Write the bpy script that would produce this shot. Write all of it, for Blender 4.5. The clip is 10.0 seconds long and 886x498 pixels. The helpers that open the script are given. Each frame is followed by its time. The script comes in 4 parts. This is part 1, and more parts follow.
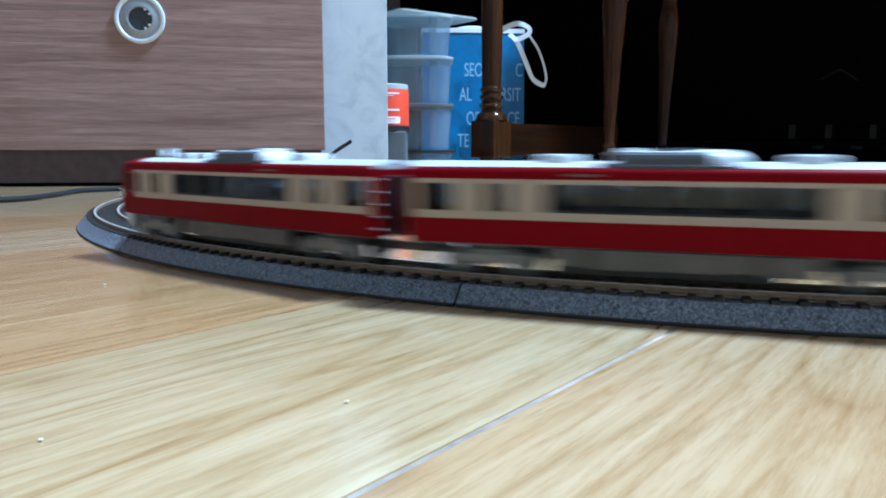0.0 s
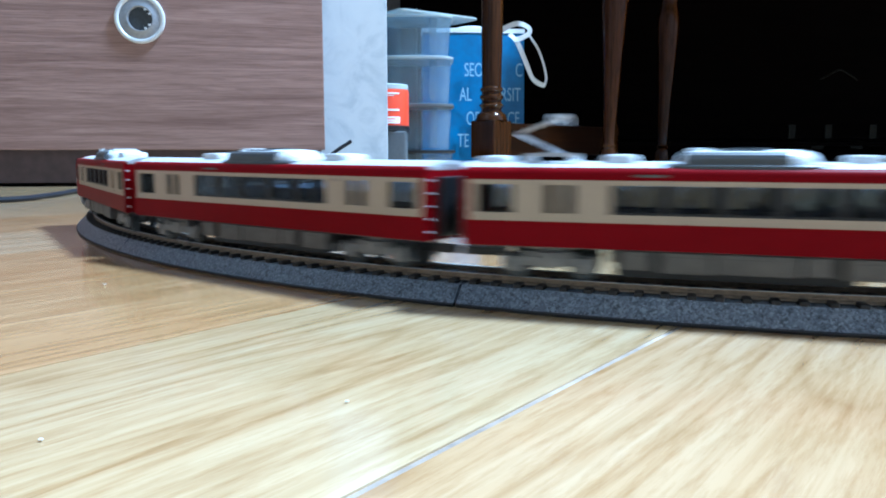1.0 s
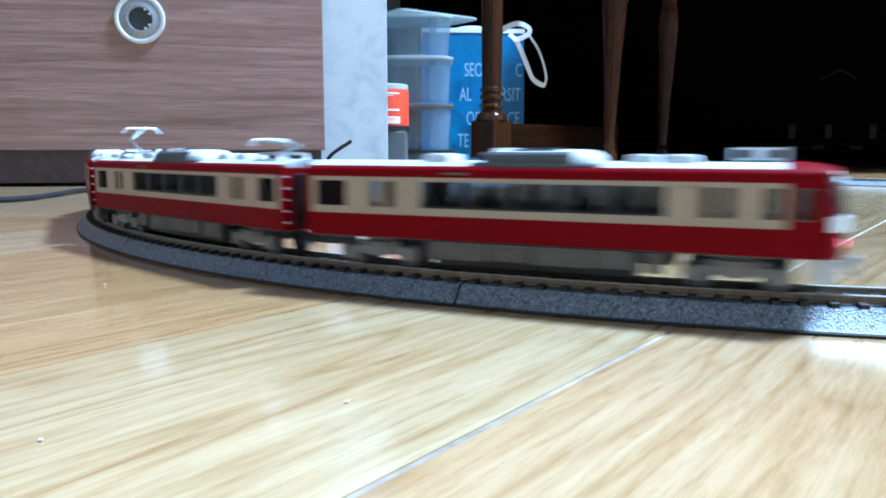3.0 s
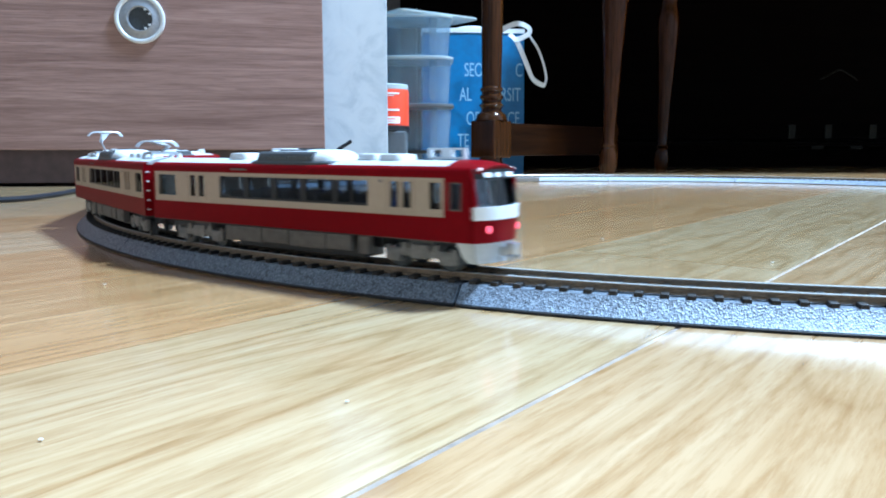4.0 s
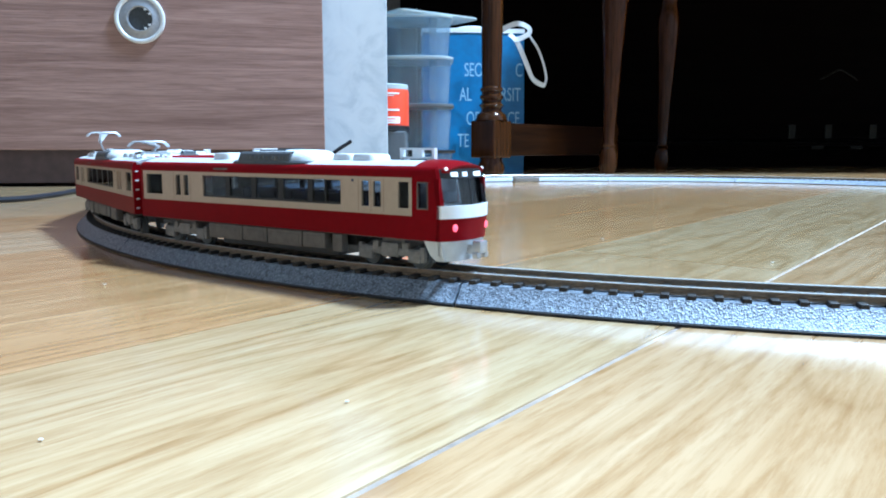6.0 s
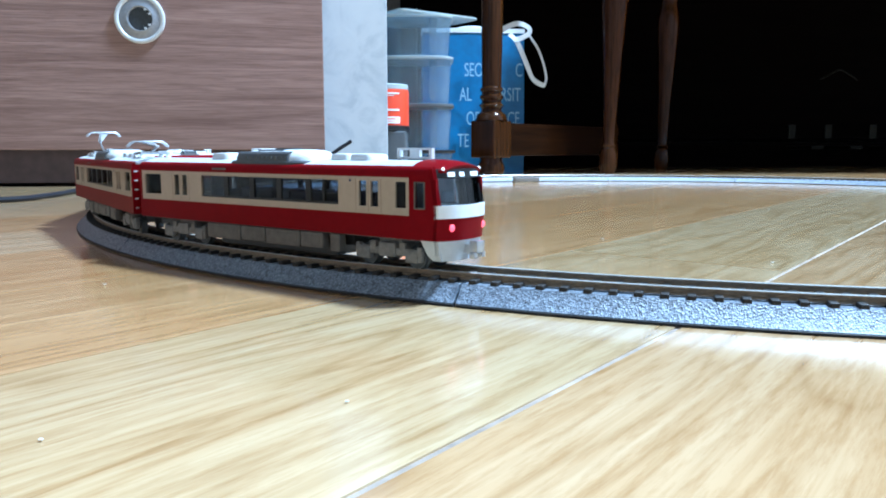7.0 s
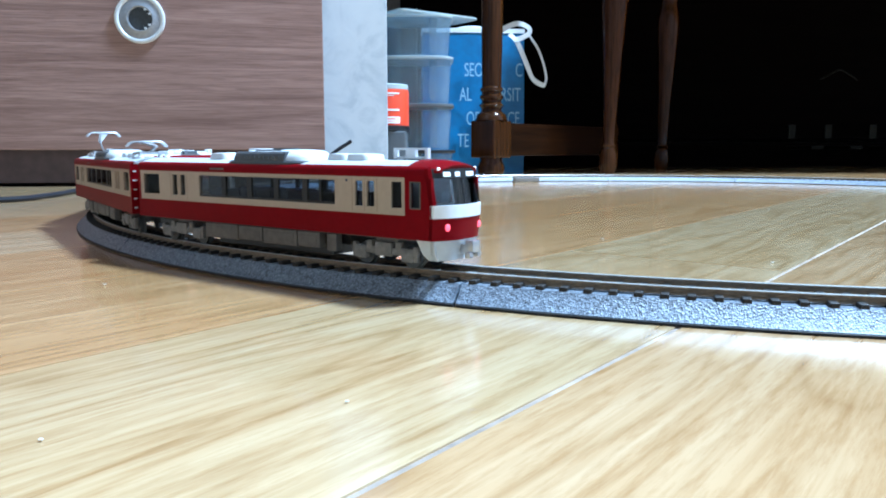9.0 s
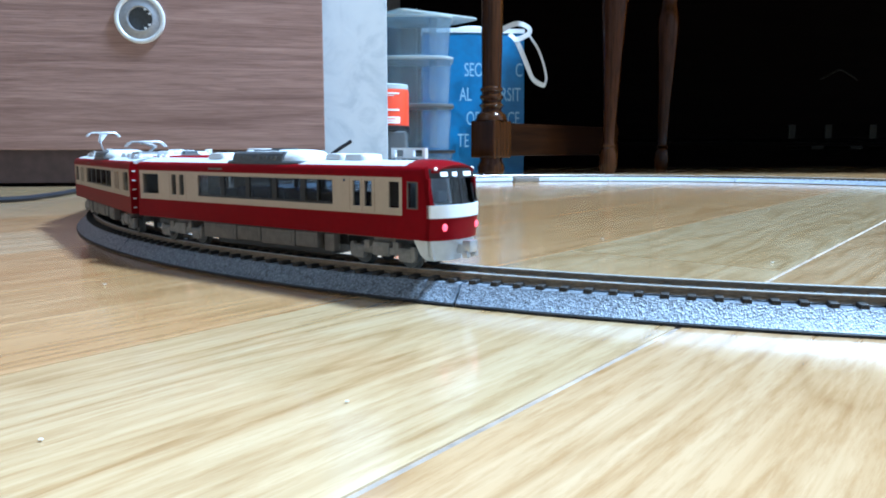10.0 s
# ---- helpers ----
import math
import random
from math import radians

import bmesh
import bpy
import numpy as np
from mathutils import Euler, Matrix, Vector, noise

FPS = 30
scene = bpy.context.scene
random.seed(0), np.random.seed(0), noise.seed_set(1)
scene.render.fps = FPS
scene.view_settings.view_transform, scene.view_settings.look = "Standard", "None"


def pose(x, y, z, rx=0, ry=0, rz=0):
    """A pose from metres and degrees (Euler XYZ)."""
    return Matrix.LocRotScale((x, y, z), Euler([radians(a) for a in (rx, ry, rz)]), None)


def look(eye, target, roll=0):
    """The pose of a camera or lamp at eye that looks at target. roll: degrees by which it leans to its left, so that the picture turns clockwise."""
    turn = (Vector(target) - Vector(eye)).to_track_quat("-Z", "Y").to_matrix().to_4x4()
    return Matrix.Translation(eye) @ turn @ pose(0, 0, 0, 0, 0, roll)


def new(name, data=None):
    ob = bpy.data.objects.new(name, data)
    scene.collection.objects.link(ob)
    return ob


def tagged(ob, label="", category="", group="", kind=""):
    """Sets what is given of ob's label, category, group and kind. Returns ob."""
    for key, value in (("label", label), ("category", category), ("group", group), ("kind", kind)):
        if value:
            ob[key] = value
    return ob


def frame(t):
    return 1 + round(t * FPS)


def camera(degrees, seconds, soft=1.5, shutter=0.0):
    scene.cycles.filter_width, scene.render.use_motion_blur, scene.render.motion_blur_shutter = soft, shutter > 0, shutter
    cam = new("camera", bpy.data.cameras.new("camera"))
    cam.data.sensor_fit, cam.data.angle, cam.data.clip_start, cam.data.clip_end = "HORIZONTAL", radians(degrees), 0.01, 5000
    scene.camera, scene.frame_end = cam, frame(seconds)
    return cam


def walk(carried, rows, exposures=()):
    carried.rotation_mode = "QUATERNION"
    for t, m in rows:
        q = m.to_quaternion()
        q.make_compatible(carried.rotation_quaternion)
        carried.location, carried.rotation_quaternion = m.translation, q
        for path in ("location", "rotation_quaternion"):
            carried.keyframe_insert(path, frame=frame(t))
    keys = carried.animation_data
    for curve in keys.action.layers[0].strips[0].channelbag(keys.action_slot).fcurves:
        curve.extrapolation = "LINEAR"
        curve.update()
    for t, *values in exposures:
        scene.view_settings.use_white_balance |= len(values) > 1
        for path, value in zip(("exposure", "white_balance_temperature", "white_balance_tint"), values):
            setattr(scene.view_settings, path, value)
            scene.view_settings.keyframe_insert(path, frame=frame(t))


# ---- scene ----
cam = camera(62.1, 10.0, 1.9, 1.3)
EYE = (0.0, 0.0, 0.0345)
PITCH = 0.1338
CAM = look(EYE, (0.0, math.cos(PITCH), EYE[2] - math.sin(PITCH)))
walk(cam, [(0.0, CAM), (10.0, CAM)], [(0.0, -0.3, 5000, 10), (0.8, 0.0, 4900, 10), (2.7, 0.0, 4850, 10), (4.2, 0.0, 5090, 10.5), (10.0, 0.0, 5110, 10.5)])

# ---- light: one cool ceiling lamp ----
world = bpy.data.worlds.new("world")
scene.world = world
world.use_nodes = True
world.node_tree.nodes["Background"].inputs[0].default_value = (0.75, 0.87, 1, 1)
world.node_tree.nodes["Background"].inputs[1].default_value = 0.15
lamp = new("ceiling_lamp", bpy.data.lights.new("ceiling_lamp", "AREA"))
lamp.data.shape, lamp.data.size = "DISK", 0.42
lamp.data.energy = 238
lamp.data.color = (0.72, 0.90, 1.0)
lamp.matrix_world = look((1.15, 0.58, 2.28), (1.15, 0.579, 0))

# circle of track: centre, radius, height of the rail head
CX, CY, R = 0.1615, 0.4828, 0.348
RAIL = 0.0068


# ---- materials ----
def nodes(name):
    m = bpy.data.materials.new(name)
    m.use_nodes = True
    return m, m.node_tree.nodes, m.node_tree.links, m.node_tree.nodes["Principled BSDF"]


def ramp(nt, ln, src, stops):
    r = nt.new("ShaderNodeValToRGB")
    el = r.color_ramp.elements
    while len(el) < len(stops):
        el.new(0.5)
    for e, (p, c) in zip(el, stops):
        e.position, e.color = p, (*c, 1)
    ln.new(src, r.inputs[0])
    return r.outputs[0]


def coords(nt, ln, scale=(1, 1, 1), turn=0.0, rand=False):
    tc, mp = nt.new("ShaderNodeTexCoord"), nt.new("ShaderNodeMapping")
    mp.vector_type = "POINT"
    src = tc.outputs["Object"]
    if turn:
        rot = nt.new("ShaderNodeMapping")
        rot.inputs["Rotation"].default_value = (0, 0, turn)
        ln.new(src, rot.inputs[0])
        src = rot.outputs[0]
    if rand:
        oi, add, mul = nt.new("ShaderNodeObjectInfo"), nt.new("ShaderNodeVectorMath"), nt.new("ShaderNodeMath")
        mul.operation = "MULTIPLY"
        mul.inputs[1].default_value = 7.3
        ln.new(oi.outputs["Random"], mul.inputs[0])
        ln.new(src, add.inputs[0])
        ln.new(mul.outputs[0], add.inputs[1])
        src = add.outputs[0]
    ln.new(src, mp.inputs[0])
    mp.inputs["Scale"].default_value = scale
    return mp.outputs[0]


def noise_tex(nt, ln, vec, scale, detail=4.0, rough=0.55, distort=0.0):
    n = nt.new("ShaderNodeTexNoise")
    ln.new(vec, n.inputs["Vector"])
    n.inputs["Scale"].default_value, n.inputs["Detail"].default_value = scale, detail
    n.inputs["Roughness"].default_value, n.inputs["Distortion"].default_value = rough, distort
    return n.outputs[0]


def bump(nt, ln, src, bsdf, dist, strength=0.5):
    b = nt.new("ShaderNodeBump")
    b.inputs["Strength"].default_value, b.inputs["Distance"].default_value = strength, dist
    ln.new(src, b.inputs["Height"])
    ln.new(b.outputs[0], bsdf.inputs["Normal"])


def mix(nt, ln, a, b, fac, mode="MIX"):
    m = nt.new("ShaderNodeMix")
    m.data_type, m.blend_type = "RGBA", mode
    for s, v in ((m.inputs[0], fac), (m.inputs[6], a), (m.inputs[7], b)):
        if isinstance(v, (int, float)):
            s.default_value = v
        elif isinstance(v, tuple):
            s.default_value = (*v, 1)
        else:
            ln.new(v, s)
    return m.outputs[2]


def surface(name, c, rough=0.45, metal=0.0, vary=0.12, scale=400.0, grit=0.0, emit=None, spec=0.5, big=60.0):
    """A plain surface with fine mottling and faint larger stains."""
    m, nt, ln, b = nodes(name)
    v = coords(nt, ln)
    lo, hi = tuple(x * (1 - vary) for x in c), tuple(min(1, x * (1 + vary)) for x in c)
    fine = ramp(nt, ln, noise_tex(nt, ln, v, scale), [(0.3, lo), (0.7, hi)])
    stain = ramp(nt, ln, noise_tex(nt, ln, v, big, 3), [(0.35, (1 - vary * 0.8,) * 3), (0.65, (1, 1, 1))])
    ln.new(mix(nt, ln, fine, stain, 1.0, "MULTIPLY"), b.inputs["Base Color"])
    b.inputs["Roughness"].default_value, b.inputs["Metallic"].default_value = rough, metal
    b.inputs["Specular IOR Level"].default_value = spec
    if grit:
        bump(nt, ln, noise_tex(nt, ln, v, scale * 1.5, 5), b, grit)
    if emit:
        b.inputs["Emission Color"].default_value, b.inputs["Emission Strength"].default_value = (*emit[0], 1), emit[1]
    return m


def wood(name, dark, light, scale, rough, along="x", line=None, spec=0.5):
    """Straight-grained wood: long streaks along one axis, with pores."""
    m, nt, ln, b = nodes(name)
    s = {"x": (0.04, 1, 1), "z": (1, 1, 0.04)}[along]
    v = coords(nt, ln, s)
    a = noise_tex(nt, ln, v, scale, 5, 0.6, 0.6)
    f = noise_tex(nt, ln, v, scale * 6, 3, 0.6)
    col = ramp(nt, ln, a, [(0.3, dark), (0.7, light)])
    pore = ramp(nt, ln, f, [(0.35, line or tuple(x * 0.6 for x in dark)), (0.55, (1, 1, 1))])
    ln.new(mix(nt, ln, col, pore, 0.45, "MULTIPLY"), b.inputs["Base Color"])
    b.inputs["Roughness"].default_value, b.inputs["Specular IOR Level"].default_value = rough, spec
    bump(nt, ln, f, b, 0.0002, 0.3)
    return m


def floor_wood(name, tone):
    """Lacquered oak: growth-ring bands, pores, colour from plank to plank."""
    m, nt, ln, b = nodes(name)
    v = coords(nt, ln, (0.075, 1.9, 1.9), math.radians(-52), True)
    arch = coords(nt, ln, (0.15, 1.5, 1.5), math.radians(-52), True)
    warp = noise_tex(nt, ln, v, 26, 2, 0.5)
    rise = noise_tex(nt, ln, arch, 13, 2.5, 0.45, 0.5)
    many, fold = nt.new("ShaderNodeMath"), nt.new("ShaderNodeMath")
    many.operation, fold.operation = "MULTIPLY", "PINGPONG"
    many.inputs[1].default_value, fold.inputs[1].default_value = 32.0, 1.0
    ln.new(rise, many.inputs[0])
    ln.new(many.outputs[0], fold.inputs[0])
    rings = ramp(nt, ln, fold.outputs[0], [(0.0, (0.560, 0.380, 0.205)), (0.28, (0.650, 0.462, 0.268)), (1.0, (0.695, 0.515, 0.318))])
    streak = ramp(nt, ln, noise_tex(nt, ln, v, 240, 4, 0.65), [(0.32, (0.80, 0.73, 0.63)), (0.60, (1, 1, 1))])
    col = mix(nt, ln, rings, streak, 0.8, "MULTIPLY")
    broad = ramp(nt, ln, warp, [(0.3, (0.91, 0.84, 0.74)), (0.7, (1, 1, 1))])
    col = mix(nt, ln, col, broad, 0.8, "MULTIPLY")
    fleck = ramp(nt, ln, noise_tex(nt, ln, coords(nt, ln, (0.22, 1.9, 1.9), math.radians(-52), True), 300, 5, 0.7), [(0.36, (0.76, 0.67, 0.55)), (0.54, (1, 1, 1))])
    col = mix(nt, ln, col, fleck, 0.65, "MULTIPLY")
    oi = nt.new("ShaderNodeObjectInfo")
    plank = ramp(nt, ln, oi.outputs["Random"], [(0.0, (0.90, 0.80, 0.68)), (0.5, (1, 0.98, 0.96)), (1.0, (0.90, 0.93, 0.86))])
    col = mix(nt, ln, col, plank, 1.0, "MULTIPLY")
    ln.new(mix(nt, ln, col, tone, 1.0, "MULTIPLY"), b.inputs["Base Color"])
    r = nt.new("ShaderNodeMapRange")
    ln.new(noise_tex(nt, ln, coords(nt, ln), 45, 4), r.inputs[0])
    r.inputs[3].default_value, r.inputs[4].default_value = 0.10, 0.20
    ln.new(r.outputs[0], b.inputs["Roughness"])
    b.inputs["Specular IOR Level"].default_value = 0.8
    b.inputs["Coat Weight"].default_value, b.inputs["Coat Roughness"].default_value = 0.75, 0.15
    bump(nt, ln, noise_tex(nt, ln, v, 240, 4, 0.65), b, 0.0001, 0.25)
    return m


def ballast():
    """Moulded grey plastic ballast: coarse grains with light chips and dark pits."""
    m, nt, ln, b = nodes("ballast")
    v = coords(nt, ln)
    vo = nt.new("ShaderNodeTexVoronoi")
    ln.new(v, vo.inputs["Vector"])
    vo.inputs["Scale"].default_value = 2300
    grain = noise_tex(nt, ln, v, 900, 5, 0.7)
    c1 = ramp(nt, ln, vo.outputs["Color"], [(0.1, (0.090, 0.110, 0.142)), (0.5, (0.180, 0.210, 0.258)), (0.9, (0.330, 0.375, 0.440))])
    c2 = ramp(nt, ln, grain, [(0.36, (0.16, 0.16, 0.18)), (0.48, (1, 1, 1))])
    ln.new(mix(nt, ln, c1, c2, 0.85, "MULTIPLY"), b.inputs["Base Color"])
    b.inputs["Roughness"].default_value, b.inputs["Specular IOR Level"].default_value = 0.44, 0.7
    b.inputs["Coat Weight"].default_value, b.inputs["Coat Roughness"].default_value, b.inputs["Coat IOR"].default_value = 0.25, 0.36, 1.6
    h = nt.new("ShaderNodeMath")
    h.operation = "ADD"
    ln.new(vo.outputs["Distance"], h.inputs[0])
    ln.new(grain, h.inputs[1])
    bump(nt, ln, h.outputs[0], b, 0.0004, 0.40)
    return m


def marbled():
    """Pale blue-grey laminate with cloudy smudges."""
    m, nt, ln, b = nodes("grey_laminate")
    v = coords(nt, ln)
    col = ramp(nt, ln, noise_tex(nt, ln, v, 26, 6, 0.6, 1.2), [(0.33, (0.44, 0.49, 0.54)), (0.5, (0.57, 0.61, 0.65)), (0.7, (0.61, 0.65, 0.685))])
    ln.new(col, b.inputs["Base Color"])
    b.inputs["Roughness"].default_value = 0.45
    return m


def clear(name, tint, gloss=0.1, rough=0.05, ior=1.45):
    """Thin clear or cloudy plastic and glass."""
    m, nt, ln, b = nodes(name)
    t, g, x = nt.new("ShaderNodeBsdfTransparent"), nt.new("ShaderNodeBsdfGlossy"), nt.new("ShaderNodeMixShader")
    fr, ad = nt.new("ShaderNodeFresnel"), nt.new("ShaderNodeMath")
    fr.inputs[0].default_value = ior
    ad.operation = "ADD"
    ad.inputs[1].default_value = gloss
    t.inputs[0].default_value = (*tint, 1)
    g.inputs["Roughness"].default_value = rough
    ln.new(fr.outputs[0], ad.inputs[0])
    ln.new(ad.outputs[0], x.inputs[0])
    ln.new(t.outputs[0], x.inputs[1])
    ln.new(g.outputs[0], x.inputs[2])
    ln.new(x.outputs[0], nt["Material Output"].inputs[0])
    return m


def cloudy(name, c, amount):
    """Milky polypropylene that lets some of the view through."""
    m, nt, ln, b = nodes(name)
    t, x = nt.new("ShaderNodeBsdfTransparent"), nt.new("ShaderNodeMixShader")
    b.inputs["Base Color"].default_value = (*c, 1)
    b.inputs["Roughness"].default_value = 0.25
    v = coords(nt, ln, (1, 1, 0.4))
    r = nt.new("ShaderNodeMapRange")
    ln.new(noise_tex(nt, ln, v, 30, 3), r.inputs[0])
    r.inputs[3].default_value, r.inputs[4].default_value = amount - 0.1, amount + 0.1
    t.inputs[0].default_value = (0.85, 0.92, 0.98, 1)
    ln.new(r.outputs[0], x.inputs[0])
    ln.new(t.outputs[0], x.inputs[1])
    ln.new(b.outputs[0], x.inputs[2])
    ln.new(x.outputs[0], nt["Material Output"].inputs[0])
    return m


M_SEAM = surface("door_seam", (0.30, 0.22, 0.16), 0.5)
M_FLOOR = floor_wood("oak_floor", (1.0, 1.0, 1.0))
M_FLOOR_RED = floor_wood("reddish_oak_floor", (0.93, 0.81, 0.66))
M_JOINT = surface("joint_filler", (0.40, 0.325, 0.265), 0.9, vary=0.3, scale=140, spec=0.1, big=25)
M_WALL = surface("wall_paint", (0.23, 0.222, 0.215), 0.8, scale=90, vary=0.03, grit=0.0004)
M_CEIL = surface("ceiling_paint", (0.85, 0.85, 0.84), 0.9, scale=60, vary=0.02)
M_BALLAST = ballast()
M_BASE = surface("track_base", (0.035, 0.037, 0.042), 0.5)
M_SLEEPER = surface("sleeper", (0.028, 0.022, 0.018), 0.55, vary=0.3)
M_RAIL = surface("rail_side", (0.30, 0.215, 0.135), 0.42, 0.2, vary=0.25, scale=900)
M_RAILTOP = surface("rail_head", (0.66, 0.64, 0.60), 0.34, 0.45, vary=0.1)
M_RED = surface("red_paint", (0.185, 0.0020, 0.0055), 0.38, vary=0.06, scale=700, spec=0.05)
M_CREAM = surface("cream_paint", (0.43, 0.345, 0.260), 0.30, vary=0.04, scale=700, spec=0.6)
M_ROOF = surface("roof_paint", (0.60, 0.63, 0.66), 0.45, vary=0.06, scale=500)
M_WHITE = surface("white_plastic", (0.80, 0.82, 0.84), 0.35, vary=0.04)
M_DKGREY = surface("dark_grey_plastic", (0.085, 0.095, 0.10), 0.45, vary=0.12)
M_ACGREY = surface("mid_grey_plastic", (0.085, 0.092, 0.10), 0.42, vary=0.1)
M_UNDER = surface("underframe_grey", (0.130, 0.118, 0.104), 0.55, vary=0.2, scale=500, grit=0.0001)
M_BOGIE = surface("bogie_grey", (0.235, 0.222, 0.205), 0.5, vary=0.25, scale=600, grit=0.0001)
M_BLACK = surface("black_plastic", (0.012, 0.012, 0.014), 0.4, vary=0.2)
M_SEAT = surface("navy_seat", (0.018, 0.035, 0.10), 0.6, vary=0.2)
M_GLASS = clear("tinted_glass", (0.60, 0.63, 0.66), 0.0, ior=1.22)
M_SCREEN = clear("windscreen_glass", (0.74, 0.80, 0.86), 0.05)
M_SILVER = surface("silver_paint", (0.62, 0.63, 0.65), 0.3, 0.8)
M_SIGN = surface("lit_sign", (0.8, 0.85, 0.9), 0.4, emit=((0.85, 0.95, 1.0), 0.6))
M_TAIL = surface("red_tail_lens", (0.8, 0.08, 0.10), 0.3, emit=((1.0, 0.10, 0.14), 2.2))
M_HEAD = surface("white_lamp_lens", (0.85, 0.85, 0.85), 0.2, emit=((1.0, 0.93, 0.85), 0.7))
M_DESK = wood("walnut_laminate", (0.190, 0.106, 0.086), (0.405, 0.258, 0.216), 140, 0.42, "x", (0.5, 0.42, 0.40))
M_PLINTH = surface("plinth_laminate", (0.072, 0.048, 0.050), 0.5, vary=0.15, scale=120)
M_LAM = marbled()
M_CHROME = surface("satin_metal", (0.78, 0.80, 0.82), 0.38, 0.35, vary=0.08)
M_SATIN = surface("dull_satin_metal", (0.42, 0.43, 0.46), 0.34, 0.6, vary=0.12)
# shade inside the pull's deep hole, as a dark colour on a shallow floor
M_RECESS_SHADE = surface("recess_shade", (0.05, 0.055, 0.06), 0.25, vary=0.2)
M_LEG = wood("red_brown_wood", (0.026, 0.0085, 0.0019), (0.054, 0.0185, 0.0042), 70, 0.17, "z", spec=0.25)
# post wood again, much darker: the rails' shade is put into the colour
M_LEG_SHADED = wood("shaded_red_brown_wood", (0.0075, 0.0024, 0.0007), (0.022, 0.0072, 0.0018), 70, 0.30, "x", spec=0.12)
# dark lacquer taken near black: the corner's shade is put into the colour
M_DARKWOOD_SHADED = wood("dark_lacquer_shaded", (0.0015, 0.001, 0.0009), (0.0035, 0.002, 0.0015), 50, 0.6, "x", spec=0.01)
M_BRASS = surface("brass", (0.018, 0.016, 0.011), 0.5, 0.5, spec=0.2)
M_CLEARBOX = cloudy("milky_plastic", (0.36, 0.44, 0.49), 0.22)
M_LID = cloudy("milky_lid", (0.66, 0.73, 0.72), 0.52)
M_GREYBOX = surface("grey_box", (0.11, 0.12, 0.13), 0.5)
M_ORANGE = surface("orange_red_label", (0.78, 0.075, 0.03), 0.35, vary=0.05)
M_BAG = surface("blue_paper", (0.018, 0.145, 0.33), 0.4, vary=0.12, scale=60, grit=0.0006)
M_TEXT = surface("pale_print", (0.30, 0.50, 0.66), 0.5)
M_RIBBON = surface("white_ribbon", (0.78, 0.80, 0.82), 0.5, vary=0.05)
M_CABLE = surface("grey_cable", (0.022, 0.022, 0.027), 0.6, spec=0.12)
M_DUST = surface("dust", (0.72, 0.72, 0.68), 0.9)


# ---- building helpers ----
def part(name, bm, material, parent=None, label="", smooth=False):
    bmesh.ops.recalc_face_normals(bm, faces=bm.faces)
    me = bpy.data.meshes.new(name)
    bm.to_mesh(me)
    bm.free()
    for m in (material if isinstance(material, (list, tuple)) else [material]):
        me.materials.append(m)
    if smooth:
        me.polygons.foreach_set("use_smooth", [True] * len(me.polygons))
        me.set_sharp_from_angle(angle=radians(38))
    ob = new(name, me)
    if parent:
        ob.parent = parent
    return tagged(ob, label)


def thing(name, label, category, group="", m=None):
    ob = new(name)
    ob.empty_display_size = 0.02
    if m is not None:
        ob.matrix_world = m
    return tagged(ob, label, category, group)


def add_box(bm, x0, x1, y0, y1, z0, z1, bev=0.0, seg=2):
    made = bmesh.ops.create_cube(bm, size=1)["verts"]
    for v in made:
        v.co = Vector(((x0 + x1) / 2 + v.co.x * (x1 - x0), (y0 + y1) / 2 + v.co.y * (y1 - y0), (z0 + z1) / 2 + v.co.z * (z1 - z0)))
    if bev:
        edges = {e for v in made for e in v.link_edges}
        bmesh.ops.bevel(bm, geom=list(edges), offset=bev, segments=seg, affect="EDGES", profile=0.6)
    return bm


def boxes(*dims, bev=0.0):
    bm = bmesh.new()
    for d in dims:
        add_box(bm, *d, bev=bev)
    return bm


def prism(pts, x0, x1):
    """Closed yz outline pulled along x."""
    bm = bmesh.new()
    a = [bm.verts.new((x0, y, z)) for y, z in pts]
    b = [bm.verts.new((x1, y, z)) for y, z in pts]
    n = len(pts)
    for i in range(n):
        bm.faces.new((a[i], a[(i + 1) % n], b[(i + 1) % n], b[i]))
    bm.faces.new(a)
    bm.faces.new(b[::-1])
    return bm


def loft(rows, close=True, caps=True):
    """Skin over rows of points with the same count."""
    bm = bmesh.new()
    vs = [[bm.verts.new(p) for p in row] for row in rows]
    n = len(rows[0])
    for a, b in zip(vs, vs[1:]):
        for i in range(n if close else n - 1):
            j = (i + 1) % n
            bm.faces.new((a[i], a[j], b[j], b[i]))
    if caps:
        bm.faces.new(vs[0])
        bm.faces.new(vs[-1][::-1])
    return bm


def lathe(profile, n=24, cx=0.0, cy=0.0):
    """Turned solid: radius and height pairs from the bottom up."""
    return loft([[(cx + r * math.cos(2 * math.pi * k / n), cy + r * math.sin(2 * math.pi * k / n), z) for k in range(n)] for r, z in profile])


def tube(path, r, n=8, flat=1.0):
    """A round or flattened rod along a path."""
    rows = []
    pts = [Vector(p) for p in path]
    for i, p in enumerate(pts):
        d = (pts[min(i + 1, len(pts) - 1)] - pts[max(i - 1, 0)]).normalized()
        s = d.cross(Vector((0, 0, 1)))
        if s.length < 1e-4:
            s = Vector((1, 0, 0))
        s.normalize()
        u = s.cross(d).normalized()
        rows.append([tuple(p + s * r * flat * math.cos(2 * math.pi * k / n) + u * r * math.sin(2 * math.pi * k / n)) for k in range(n)])
    return loft(rows)


